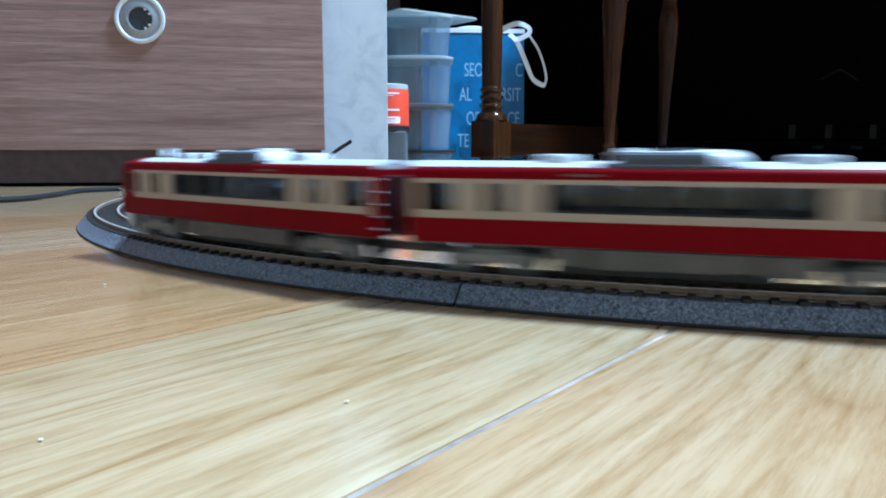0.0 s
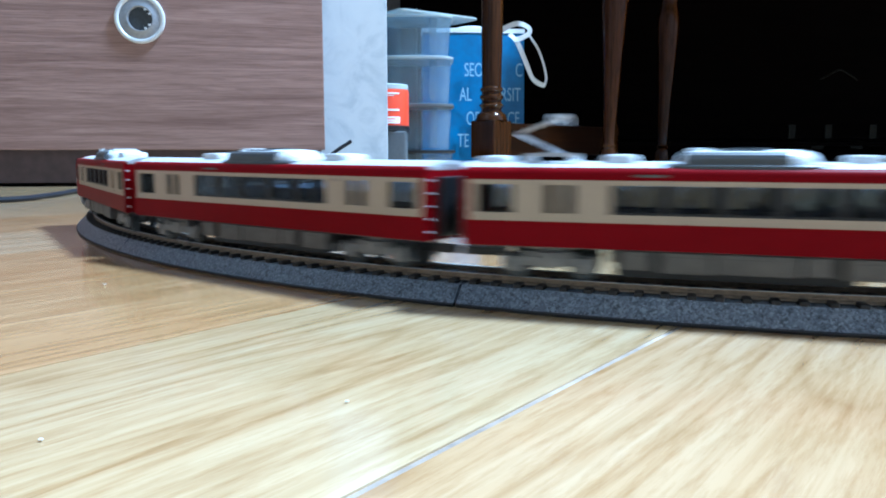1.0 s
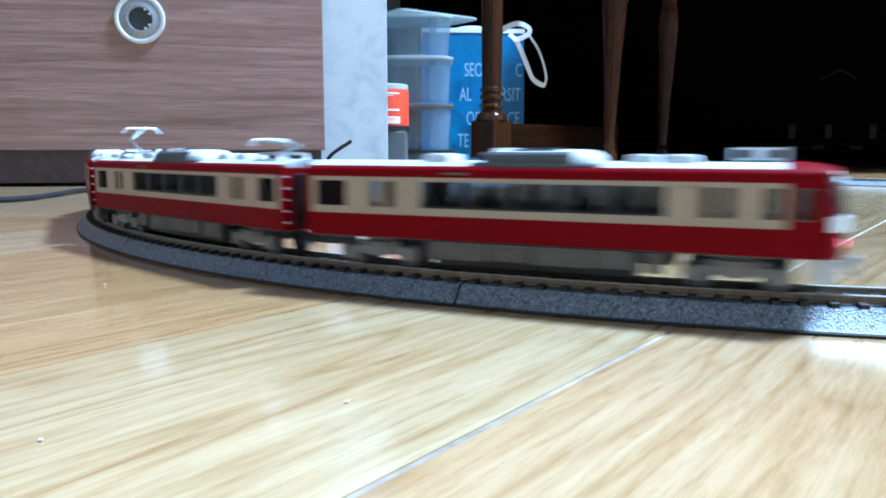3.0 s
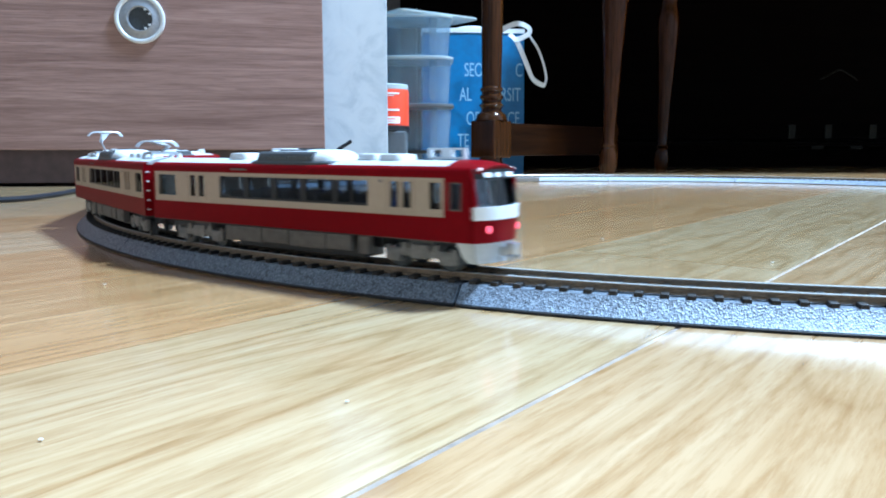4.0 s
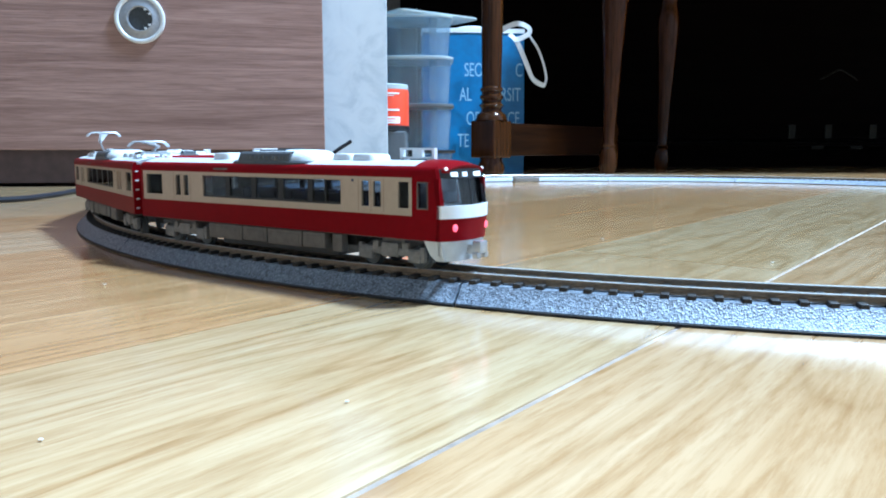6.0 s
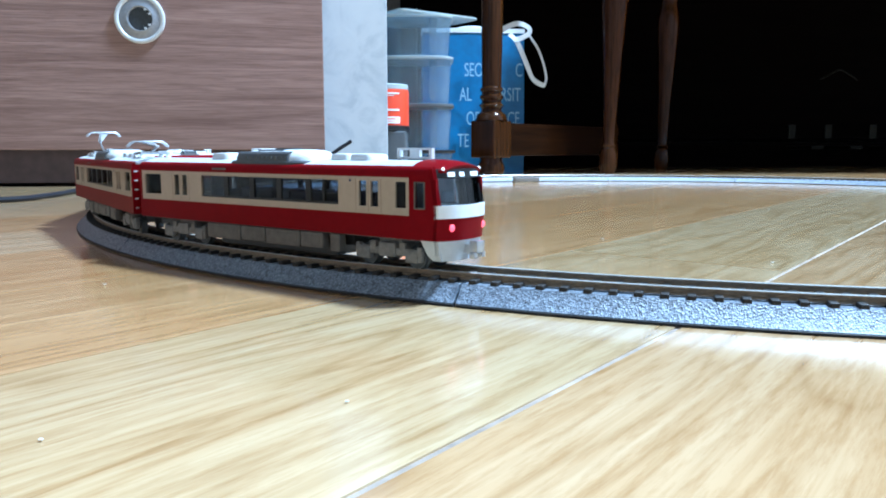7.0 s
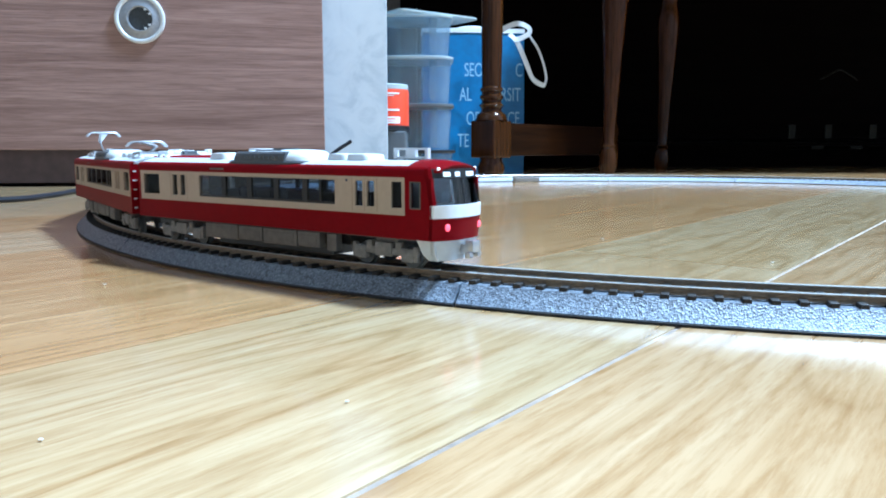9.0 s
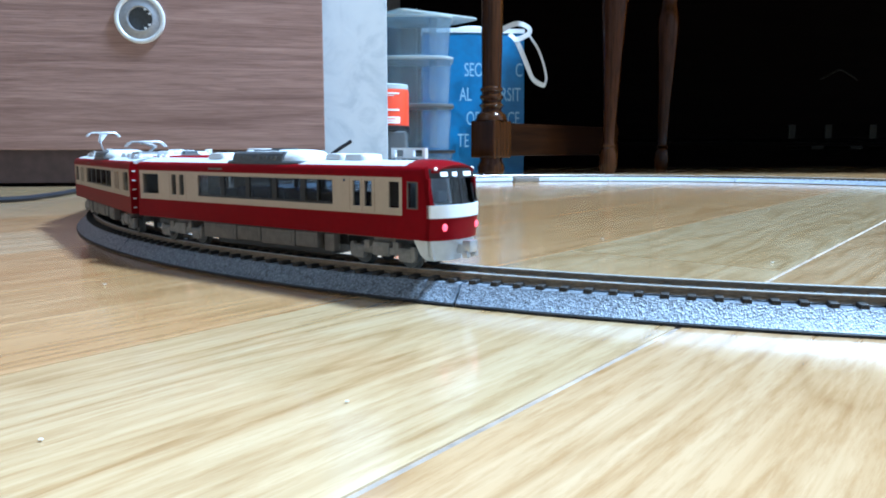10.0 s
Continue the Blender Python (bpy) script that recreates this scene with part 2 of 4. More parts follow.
def bezier(pts, n=24):
    """Smooth curve through the points."""
    out = []
    p = [Vector(q) for q in pts]
    p = [p[0] * 2 - p[1]] + p + [p[-1] * 2 - p[-2]]
    for i in range(1, len(p) - 2):
        for k in range(n):
            t = k / n
            out.append(0.5 * (2 * p[i] + (p[i + 1] - p[i - 1]) * t + (2 * p[i - 1] - 5 * p[i] + 4 * p[i + 1] - p[i + 2]) * t * t + (3 * p[i] - p[i - 1] - 3 * p[i + 1] + p[i + 2]) * t ** 3))
    return out + [p[-2]]


# ---- the room ----
X0, X1, Y0, Y1, ZC = -1.30, 2.20, -1.10, 1.95, 2.40
floor = part("floor", boxes((X0, X1, Y0, Y1, -0.05, -0.0003)), M_JOINT)
tagged(floor, "honey-coloured lacquered oak strip floor with pale joints", "floor", kind="structure")


def room_wall(name, *d):
    return tagged(part(name, boxes(d), M_WALL), "plain beige papered wall", "wall", kind="structure")


room_wall("wall_north", X0, X1, Y1, Y1 + 0.1, -0.05, ZC)
room_wall("wall_south", X0, X1, Y0 - 0.1, Y0, -0.05, ZC)
room_wall("wall_west", X0 - 0.1, X0, Y0 - 0.1, Y1 + 0.1, -0.05, ZC)
room_wall("wall_east", X1, X1 + 0.1, Y0 - 0.1, Y1 + 0.1, -0.05, ZC)
tagged(part("ceiling", boxes((X0 - 0.1, X1 + 0.1, Y0 - 0.1, Y1 + 0.1, ZC, ZC + 0.1)), M_CEIL), "plain white painted ceiling", "ceiling", kind="structure")


# ---- the track ----
def arc_ring(prof, a0, a1, step):
    """Closed cross-section (offset from the centre line, height) swept along the circle."""
    n = max(2, int(round((a1 - a0) / step)))
    return loft([[(CX + (R + r) * math.cos(a), CY + (R + r) * math.sin(a), z) for r, z in prof] for a in (a0 + (a1 - a0) * i / n for i in range(n + 1))])


D = math.pi / 180
SLEEPER_MESH = bpy.data.meshes.new("sleeper")
_b = boxes((-0.0084, 0.0084, -0.0009, 0.0009, 0.0036, 0.0056), bev=0.0003)
_b.to_mesh(SLEEPER_MESH)
_b.free()
SLEEPER_MESH.materials.append(M_SLEEPER)
PITCH_S = 0.0050 / R


def track_section(a0, a1):
    ob = thing("track_section", "grey moulded ballast model railway track, brown rails, on floor", "model track", "sections of the track circle")
    e = 0.0003 / R
    prof = [(-0.0123, 0.0), (-0.0123, 0.0009), (-0.0118, 0.0012), (-0.0086, 0.0047), (0.0086, 0.0047), (0.0118, 0.0012), (0.0123, 0.0009), (0.0123, 0.0)]
    part("roadbed", arc_ring([p for p in prof if 0.0008 < p[1]], a0 + e, a1 - e, 0.5 * D), M_BALLAST, ob, smooth=True)
    part("base", arc_ring([(-0.0121, 0.0), (-0.0125, 0.0006), (-0.0122, 0.00088), (0.0122, 0.00088), (0.0125, 0.0006), (0.0121, 0.0)], a0 + e, a1 - e, 0.75 * D), M_BASE, ob, "black base edge")
    for s in (-1, 1):
        c = s * 0.0049
        part("rail", arc_ring([(c - 0.0007, 0.0050), (c - 0.0007, 0.0054), (c - 0.00022, 0.0057), (c - 0.00022, 0.0061), (c - 0.0005, 0.0063), (c - 0.0005, RAIL - 0.00012),
                               (c + 0.0005, RAIL - 0.00012), (c + 0.0005, 0.0063), (c + 0.00022, 0.0061), (c + 0.00022, 0.0057), (c + 0.0007, 0.0054), (c + 0.0007, 0.0050)], a0, a1, 0.75 * D), M_RAIL, ob, "brown painted rail", True)
        part("rail_head", arc_ring([(c - 0.0005, RAIL - 0.00012), (c - 0.0004, RAIL), (c + 0.0004, RAIL), (c + 0.0005, RAIL - 0.00012)], a0, a1, 0.75 * D), M_RAILTOP, ob, "bright worn rail head")
    n = int((a1 - a0) / PITCH_S)
    near = math.sin((a0 + a1) / 2) < 0.3
    rest = bmesh.new()
    for i in range(n):
        a = a0 + (i + 0.5) * (a1 - a0) / n
        m = pose(CX + R * math.cos(a), CY + R * math.sin(a), 0, 0, 0, math.degrees(a))
        if near:
            s = new("sleeper", SLEEPER_MESH)
            s.parent = ob
            s.matrix_local = m
        else:
            k = len(rest.verts)
            rest.from_mesh(SLEEPER_MESH)
            rest.verts.ensure_lookup_table()
            bmesh.ops.transform(rest, matrix=m, verts=rest.verts[k:])
    if near:
        rest.free()
    else:
        tagged(part("sleepers", rest, M_SLEEPER, ob), "dark brown sleepers", kind="stuff")
    return ob


_a = -138.7
for span in (22.5, 45, 45, 45, 45, 22.5, 45, 45, 45):
    track_section(_a * D, (_a + span) * D)
    _a += span

# ---- the train: x along the car, near side at -y, floor of the room at z = 0 ----
SILL, CB, WB, WT, CT, CROWN, HW, END = 0.0142, 0.0199, 0.0213, 0.0273, 0.0281, 0.0321, 0.0094, 0.0585
MID_HOLES = [(-0.0555, -0.0474), (-0.0407, -0.0383), (-0.0369, -0.0345), (-0.0272, 0.0268), (0.0340, 0.0364), (0.0378, 0.0402), (0.0474, 0.0555)]
CAB_HOLES = [(-0.0557, -0.0474), (-0.0407, -0.0383), (-0.0369, -0.0345), (-0.0278, 0.0263), (0.0330, 0.0354), (0.0367, 0.0391), (0.0443, 0.0474)]
CAB_DOOR = (0.0501, 0.0526)


def nose_x(y, z):
    t = abs(y) / HW
    return 0.0592 - 0.0028 * t ** 2.6 - max(0.0, z - 0.0222) * 0.19 - max(0.0, 0.0185 - z) * 0.10


def nose_patch(z0, z1, y0, y1, out, thick, ny=12, nz=4):
    """A slab that follows the rounded cab front."""
    rows = []
    for i in range(nz + 1):
        z = z0 + (z1 - z0) * i / nz
        ys = [y0 + (y1 - y0) * k / ny for k in range(ny + 1)]
        rows.append([(nose_x(y, z) + out, y, z) for y in ys] + [(nose_x(y, z) + out - thick, y, z) for y in ys[::-1]])
    return loft(rows)


def side_strip(s, x0, x1, z0, z1, out=0.0, thick=0.0008):
    return (x0, x1, min(s * (HW + out), s * (HW + out - thick)), max(s * (HW + out), s * (HW + out - thick)), z0, z1)


def band_boxes(s, x0, x1, holes, z0, z1, hz0, hz1):
    out = [side_strip(s, x0, x1, z0, hz0), side_strip(s, x0, x1, hz1, z1)]
    at = x0
    for a, b in holes:
        out.append(side_strip(s, at, a, hz0, hz1))
        at = b
    out.append(side_strip(s, at, x1, hz0, hz1))
    return out


def bogie(car, x):
    f = bmesh.new()
    for s in (-1, 1):
        y = s * 0.0066
        add_box(f, x - 0.0102, x + 0.0102, y - 0.0007, y + 0.0007, 0.0098, 0.0116, bev=0.0003)
        for dx in (-0.0073, 0.0073):
            add_box(f, x + dx - 0.0018, x + dx + 0.0018, y - 0.0009, y + 0.0009, 0.0084, 0.0112, bev=0.0004)
            add_box(f, x + dx * 1.30 - 0.0006, x + dx * 1.30 + 0.0006, y - 0.0006, y + 0.0006, 0.0086, 0.0122, bev=0.0002)
        add_box(f, x - 0.0026, x + 0.0026, y - 0.0010, y + 0.0010, 0.0094, 0.0128, bev=0.0004)
        for dx in (-0.0045, 0.0045):
            add_box(f, x + dx - 0.0009, x + dx + 0.0009, y - 0.0008, y + 0.0008, 0.0108, 0.0130, bev=0.0003)
    add_box(f, x - 0.0035, x + 0.0035, -0.0060, 0.0060, 0.0100, 0.0138)
    b = part("bogie", f, M_BOGIE, car, "grey-brown bogie frame", True)
    for dx in (-0.0073, 0.0073):
        for s in (-1, 1):
            w = lathe([(0.0031, -0.0004), (0.0031, 0.0), (0.00275, 0.0002), (0.0027, 0.0014), (0.0010, 0.0016)], 20)
            bmesh.ops.transform(w, matrix=Matrix.Translation((x + dx, s * 0.0039, RAIL + 0.0027)) @ Matrix.Rotation(-s * math.pi / 2, 4, "X"), verts=w.verts)
            part("wheel", w, M_DKGREY, b, "dark metal wheel", True)


def rounded_unit(x0, x1, y, z0, z1, top=0.72, n=6):
    """Roof unit with sloping, rounded shoulders."""
    rows = []
    for i in range(n + 1):
        t = i / n
        s = math.sqrt(max(0.0, 1 - (t * 0.93) ** 3))
        s = top + (1 - top) * s if t < 1 else top * 0.86
        cx, hx = (x0 + x1) / 2, (x1 - x0) / 2
        hx -= (1 - s) * y * 1.3
        hy = y * s
        z = z0 + (z1 - z0) * (1 - (1 - t) ** 1.6)
        c = min(hx, hy) * 0.35
        ring = []
        for qx, qy in ((1, 1), (-1, 1), (-1, -1), (1, -1)):
            for k in range(4):
                a = {(1, 1): 0, (-1, 1): 90, (-1, -1): 180, (1, -1): 270}[(qx, qy)] + 30 * k
                ring.append((cx + qx * (hx - c) + c * math.cos(a * D), qy * (hy - c) + c * math.sin(a * D), z))
        rows.append(ring)
    return loft(rows)


def oval_ring(cx, hx, hy, z, n=40, px=0.62, py=0.42):
    """Rounded-oblong outline with bulging ends."""
    out = []
    for q in range(n):
        c, w = math.cos(2 * math.pi * q / n), math.sin(2 * math.pi * q / n)
        out.append((cx + hx * math.copysign(abs(c) ** px, c), hy * math.copysign(abs(w) ** py, w), z))
    return out


def air_conditioner(car):
    """Low oblong unit: white rounded ends, grey sides, grey fan deck with a small lid."""
    cx = -0.0012
    skirt = part("air_conditioner", loft([oval_ring(-0.0020, 0.0158, 0.0085, 0.0300, px=0.35, py=0.3), oval_ring(-0.0020, 0.0157, 0.0084, 0.0313, px=0.35, py=0.3), oval_ring(-0.0020, 0.0152, 0.0080, 0.0317, px=0.35, py=0.3)]), M_ACGREY, car, "dark grey air-conditioner skirt", True)
    cover = part("cover", loft([oval_ring(cx, 0.0132, 0.0079, 0.0314), oval_ring(cx, 0.0131, 0.0076, 0.0325), oval_ring(cx, 0.0127, 0.0071, 0.0333), oval_ring(cx, 0.0119, 0.0063, 0.0340), oval_ring(cx, 0.0106, 0.0053, 0.0344), oval_ring(cx, 0.0086, 0.0038, 0.0346)]), M_WHITE, skirt, "white cover with rounded ends", True)
    for w in (-1, 1):
        rows = []
        for z, y in ((0.0315, 0.0081), (0.0326, 0.0078), (0.0335, 0.0074), (0.0341, 0.0067)):
            rows.append([(cx - 0.0122, w * y, z), (cx + 0.0080, w * y, z), (cx + 0.0080, w * (y - 0.0009), z), (cx - 0.0122, w * (y - 0.0009), z)])
        part("side_panel", loft(rows), M_ACGREY, skirt, "dark grey louvred side")
        lv = bmesh.new()
        for k in range(9):
            x = cx - 0.0085 + k * 0.0019
            add_box(lv, x, x + 0.0009, *sorted((w * 0.0080, w * 0.0074)), 0.0318, 0.0329)
        part("louvre", lv, M_DKGREY, skirt, "dark louvres")
    part("fan_deck", boxes((cx - 0.0062, cx + 0.0042, -0.0056, 0.0056, 0.0335, 0.0347), bev=0.0004), M_ACGREY, skirt, "grey fan deck")
    part("fan_ring", lathe([(0.0036, 0.0346), (0.0036, 0.0350), (0.0031, 0.0350), (0.0029, 0.0348), (0.0005, 0.0348)], 24, cx + 0.0002, 0.0), M_DKGREY, skirt, "dark round fan grille", True)
    part("lid", boxes((cx - 0.0110, cx - 0.0068, -0.0040, 0.0044, 0.0342, 0.0349), bev=0.0004), M_WHITE, cover, "white lid")


def roof_vent(car, x, l=0.0080, w=0.0044, z1=0.0337, material=None):
    part("roof_vent", rounded_unit(x - l / 2, x + l / 2, w, 0.0306, z1, 0.70), material or M_WHITE, car, "small white roof ventilator", True)


def pantograph(car, x, up, d=1):
    """Single-arm current collector on four insulators; d is the way the upper arm points."""
    f, insulators = bmesh.new(), []
    for s in (-1, 1):
        add_box(f, x - 0.0052, x + 0.0052, s * 0.0042 - 0.0004, s * 0.0042 + 0.0004, 0.0331, 0.0338)
        add_box(f, x + s * 0.0048 - 0.0004, x + s * 0.0048 + 0.0004, -0.0042, 0.0042, 0.0331, 0.0338)
        add_box(f, x + s * 0.0012 - 0.0005, x + s * 0.0012 + 0.0005, -0.0042, 0.0042, 0.0332, 0.0340)
        for q in (-1, 1):
            v = lathe([(0.0011, 0.0306), (0.0011, 0.0314), (0.0007, 0.0316), (0.0010, 0.0322), (0.0007, 0.0326), (0.0008, 0.0333)], 10, x + s * 0.0048, q * 0.0042)
            insulators.append(v)
    p = part("pantograph", f, M_SILVER, car, "raised silver pantograph" if up else "folded silver pantograph", True)
    for v in insulators:
        part("insulator", v, M_WHITE, p, "white insulator", True)
    knee = (x - d * 0.0078, 0, 0.0381) if up else (x - d * 0.0085, 0, 0.0356)
    top = (x + d * 0.0016, 0, 0.0414) if up else (x + d * 0.0050, 0, 0.0368)
    foot = (x + d * 0.0016, 0, 0.0337)
    part("lower_arm", tube([foot, knee], 0.00042), M_SILVER, p)
    part("upper_arm", loft([[(knee[0], -0.0006, knee[2] - .0003), (knee[0], 0.0006, knee[2] - .0003), (knee[0], 0.0006, knee[2] + .0003), (knee[0], -0.0006, knee[2] + .0003)],
                            [(top[0], -0.0016, top[2] - .0003), (top[0], 0.0016, top[2] - .0003), (top[0], 0.0016, top[2] + .0003), (top[0], -0.0016, top[2] + .0003)]]), M_SILVER, p)
    h = bmesh.new()
    for dx in (-0.0013, 0.0013):
        b = tube([(top[0] + dx, -0.0066, top[2] - 0.0012), (top[0] + dx, -0.0056, top[2] - 0.0001), (top[0] + dx, -0.0044, top[2] + 0.0005), (top[0] + dx, 0.0044, top[2] + 0.0005), (top[0] + dx, 0.0056, top[2] - 0.0001), (top[0] + dx, 0.0066, top[2] - 0.0012)], 0.00032, 6)
        me = bpy.data.meshes.new("t")
        b.to_mesh(me)
        b.free()
        h.from_mesh(me)
        bpy.data.meshes.remove(me)
    add_box(h, top[0] - 0.0014, top[0] + 0.0014, -0.0022, -0.0016, top[2], top[2] + 0.0006)
    add_box(h, top[0] - 0.0014, top[0] + 0.0014, 0.0016, 0.0022, top[2], top[2] + 0.0006)
    part("collector_head", h, M_SILVER, p, smooth=True)


def roof_outline(crown, hw, eave):
    pts = []
    for k in range(13):
        t = -1 + 2 * k / 12
        pts.append((hw * t, eave + (crown - eave) * (1 - abs(t) ** 2.6)))
    return pts + [(hw, eave - 0.0006), (-hw, eave - 0.0006)]


def train_car(cab, label):
    """One car; with cab, its +x end is the driver's cab."""
    car = thing("train_car", label, "model train car", "cars of the model train")
    holes = CAB_HOLES if cab else MID_HOLES
    xe = 0.0560 if cab else END
    xc = 0.0483 if cab else 0.0572      # end of the cream band
    for s in (-1, 1):
        part("lower_panel", boxes(side_strip(s, -END, xe, SILL, CB), bev=0.0), M_RED, car, "glossy red lower side")
        part("window_band", boxes(*band_boxes(s, -0.0572, xc, holes, CB, CT, WB, WT)), M_CREAM, car, "cream window band")
        y0, y1 = s * HW, s * (HW - 0.0008)
        part("upper_panel", prism([(y0, CT), (y0, 0.0293), (s * (HW - 0.0002), 0.0300), (s * (HW - 0.0007), 0.0306), (s * (HW - 0.0015), 0.0309), (s * (HW - 0.0018), 0.0302), (y1, 0.0290), (y1, CT)], -END, xe if not cab else 0.0545), M_RED, car, "red roof edge", True)
        part("corner_post", boxes(side_strip(s, -END, -0.0572, CB, CT)), M_RED, car, "red corner post")
        if cab:
            part("cab_side", boxes(*band_boxes(s, xc, xe, [CAB_DOOR], CB, CT, WB + 0.0002, WT - 0.0002)), M_RED, car, "red cab side with narrow door window")
            da, db = CAB_DOOR
            f = boxes(side_strip(s, da - 0.0003, db + 0.0003, WB - 0.0001, WB + 0.0002, 0.0001), side_strip(s, da - 0.0003, db + 0.0003, WT - 0.0002, WT + 0.0001, 0.0001),
                      side_strip(s, da - 0.0003, da, WB, WT, 0.0001), side_strip(s, db, db + 0.0003, WB, WT, 0.0001))
            part("door_frame", f, M_UNDER, car, "dull metal door frame")
        else:
            part("corner_post", boxes(side_strip(s, 0.0572, END, CB, CT)), M_RED, car, "red corner post")
        for a, b in holes + ([CAB_DOOR] if cab else []):
            w = part("window", boxes(side_strip(s, a - 0.0002, b + 0.0002, WB - 0.0002, WT + 0.0002, -0.0004, 0.00025)), M_GLASS, car, "tinted window pane")
            w.visible_shadow = False
            if b - a > 0.02:
                for k in (1, 2, 3, 4, 4.5):
                    xp = a + (b - a) * k / 5
                    part("mullion", boxes(side_strip(s, xp - (0.0009 if k != 4.5 else 0.0003), xp + (0.0009 if k != 4.5 else 0.0003), WB, WT, -0.0003, 0.0006)), M_BLACK, w)
                part("rail", boxes(side_strip(s, a, b, WB, WB + 0.0005, -0.0002, 0.0006)), M_BLACK, w)
        # sliding doors round each pair of narrow panes
        for a, b in ((holes[1][0], holes[2][1]), (holes[4][0], holes[5][1])):
            g = bmesh.new()
            for xd in (a - 0.0009, (a + b) / 2, b + 0.0009):
                add_box(g, *side_strip(s, xd - 0.00008, xd + 0.00008, CB + 0.0002, CT - 0.0002, 0.00005, 0.0004))
            part("door_seam", g, M_SEAM, car, "thin sliding-door seams")
        # thin pale lining between red and cream
        part("lining", boxes(side_strip(s, -0.0572, xc, CB - 0.0003, CB + 0.0001, 0.00005, 0.0003), side_strip(s, -0.0572, xc, CT - 0.0002, CT + 0.0002, 0.00005, 0.0003)), M_CREAM, car)
        part("number_plate", boxes(side_strip(s, -0.0225, -0.0165, 0.0290, 0.0295, 0.0001, 0.0003)), M_UNDER, car, "small dull plate")
        part("crest", boxes(side_strip(s, 0.0300, 0.0306, 0.0270, 0.0276, 0.0001, 0.0003)), M_SEAT, car, "tiny blue mark")
    # ends
    for e in ((-1,) if cab else (-1, 1)):
        x0, x1 = sorted((e * END, e * (END - 0.0008)))
        part("end_panel", boxes((x0, x1, -HW + 0.0008, -0.0035, SILL, 0.0303), (x0, x1, 0.0035, HW - 0.0008, SILL, 0.0303), (x0, x1, -0.0035, 0.0035, 0.0270, 0.0312), (x0, x1, -0.0035, 0.0035, SILL, 0.0160)), M_RED, car, "red end wall")
        xa, xb = sorted((e * (END - 0.0002), e * (END + 0.0018)))
        part("gangway", boxes((xa, xb, -0.0058, 0.0058, 0.0150, 0.0285), bev=0.0004), M_BLACK, car, "black rubber gangway")
        for s in (-1, 1):
            for k in range(5):
                z = 0.0160 + k * 0.0029
                xr = sorted((e * END, e * (END + 0.0003)))
                part("grab_rung", boxes((*xr, s * 0.0082 - 0.0005, s * 0.0082 + 0.0005, z, z + 0.0004)), M_WHITE, car, "white grab rung")
    # inside
    part("floor_pan", boxes((-END + 0.001, xe - 0.001, -HW + 0.0009, HW - 0.0009, SILL - 0.0003, SILL + 0.0006)), M_UNDER, car)
    seats = bmesh.new()
    for k in range(9):
        x = -0.0255 + k * 0.0064
        for s in (-1, 1):
            add_box(seats, x - 0.0018, x + 0.0018, s * 0.0054 - 0.0030, s * 0.0054 + 0.0030, 0.0148, 0.0200, bev=0.0003)
            add_box(seats, x + 0.0010, x + 0.0018, s * 0.0054 - 0.0030, s * 0.0054 + 0.0030, 0.0200, 0.0238, bev=0.0003)
    part("seats", seats, M_SEAT, car, "navy moulded seats")
    # roof
    if not cab:
        part("roof", prism(roof_outline(CROWN, HW - 0.0012, 0.0306), -END, END), M_ROOF, car, "pale grey roof", True)
    else:
        part("roof", prism(roof_outline(CROWN, HW - 0.0012, 0.0306), -END, 0.0480), M_ROOF, car, "pale grey roof", True)
        rows = []
        for k in range(9):
            t = k / 8
            x = 0.0480 + t * 0.0092
            fall = t ** 3
            hw = HW - 0.0002 - 0.0018 * fall
            rows.append([(min(x, nose_x(y, 0.030) + 0.0004), y, z) for y, z in roof_outline(CROWN + 0.0002 - 0.0012 * fall, hw, 0.0300)])
        part("cab_roof", loft(rows), M_RED, car, "red domed cab roof", True)
        part("nose_lower", nose_patch(SILL, 0.0193, -HW, HW, 0.0, 0.0010), M_RED, car, "red cab front", True)
        part("nose_band", nose_patch(0.0193, 0.0222, -HW, HW, 0.0002, 0.0012), M_WHITE, car, "white band under the windscreen", True)
        for s in (-1, 1):
            part("windscreen_pillar", nose_patch(0.0222, 0.0303, *sorted((s * HW, s * (HW - 0.0007))), 0.0, 0.0010, 2), M_RED if s < 0 else M_BLACK, car, smooth=True)
        part("windscreen_surround", nose_patch(0.0282, 0.0303, -HW + 0.0007, HW - 0.0007, -0.00015, 0.0008), M_BLACK, car, "black windscreen surround", True)
        ws = part("windscreen", nose_patch(0.0222, 0.0282, -HW + 0.0007, HW - 0.0007, -0.0002, 0.0004), M_SCREEN, car, "dark sloping windscreen", True)
        ws.visible_shadow = False
        part("centre_pillar", nose_patch(0.0222, 0.0282, -0.0008, -0.0003, -0.0001, 0.0005, 2), M_BLACK, ws)
        part("wiper", nose_patch(0.0228, 0.0268, 0.0046, 0.0049, 0.0001, 0.0003, 2), M_BLACK, ws)
        part("bulkhead", boxes((0.0478, 0.0482, -0.0084, 0.0084, SILL, 0.0285)), M_ROOF, car)
        part("driver_desk", boxes((0.0535, 0.0560, -0.0075, 0.0075, 0.0200, 0.0226), bev=0.0004), M_UNDER, car)
        part("cab_seat", boxes((0.0500, 0.0512, -0.0060, -0.0025, 0.0160, 0.0252), (0.0500, 0.0512, 0.0010, 0.0045, 0.0160, 0.0248), bev=0.0004), M_WHITE, car, "pale cab seat backs")
        for y, w in ((-0.0053, 0.0009), (-0.0020, 0.0008), (0.0032, 0.0018)):
            part("lit_sign", nose_patch(0.0286, 0.0296, y - w, y + w, 0.00005, 0.0004, 3, 1), M_SIGN, car, "lit white destination sign")
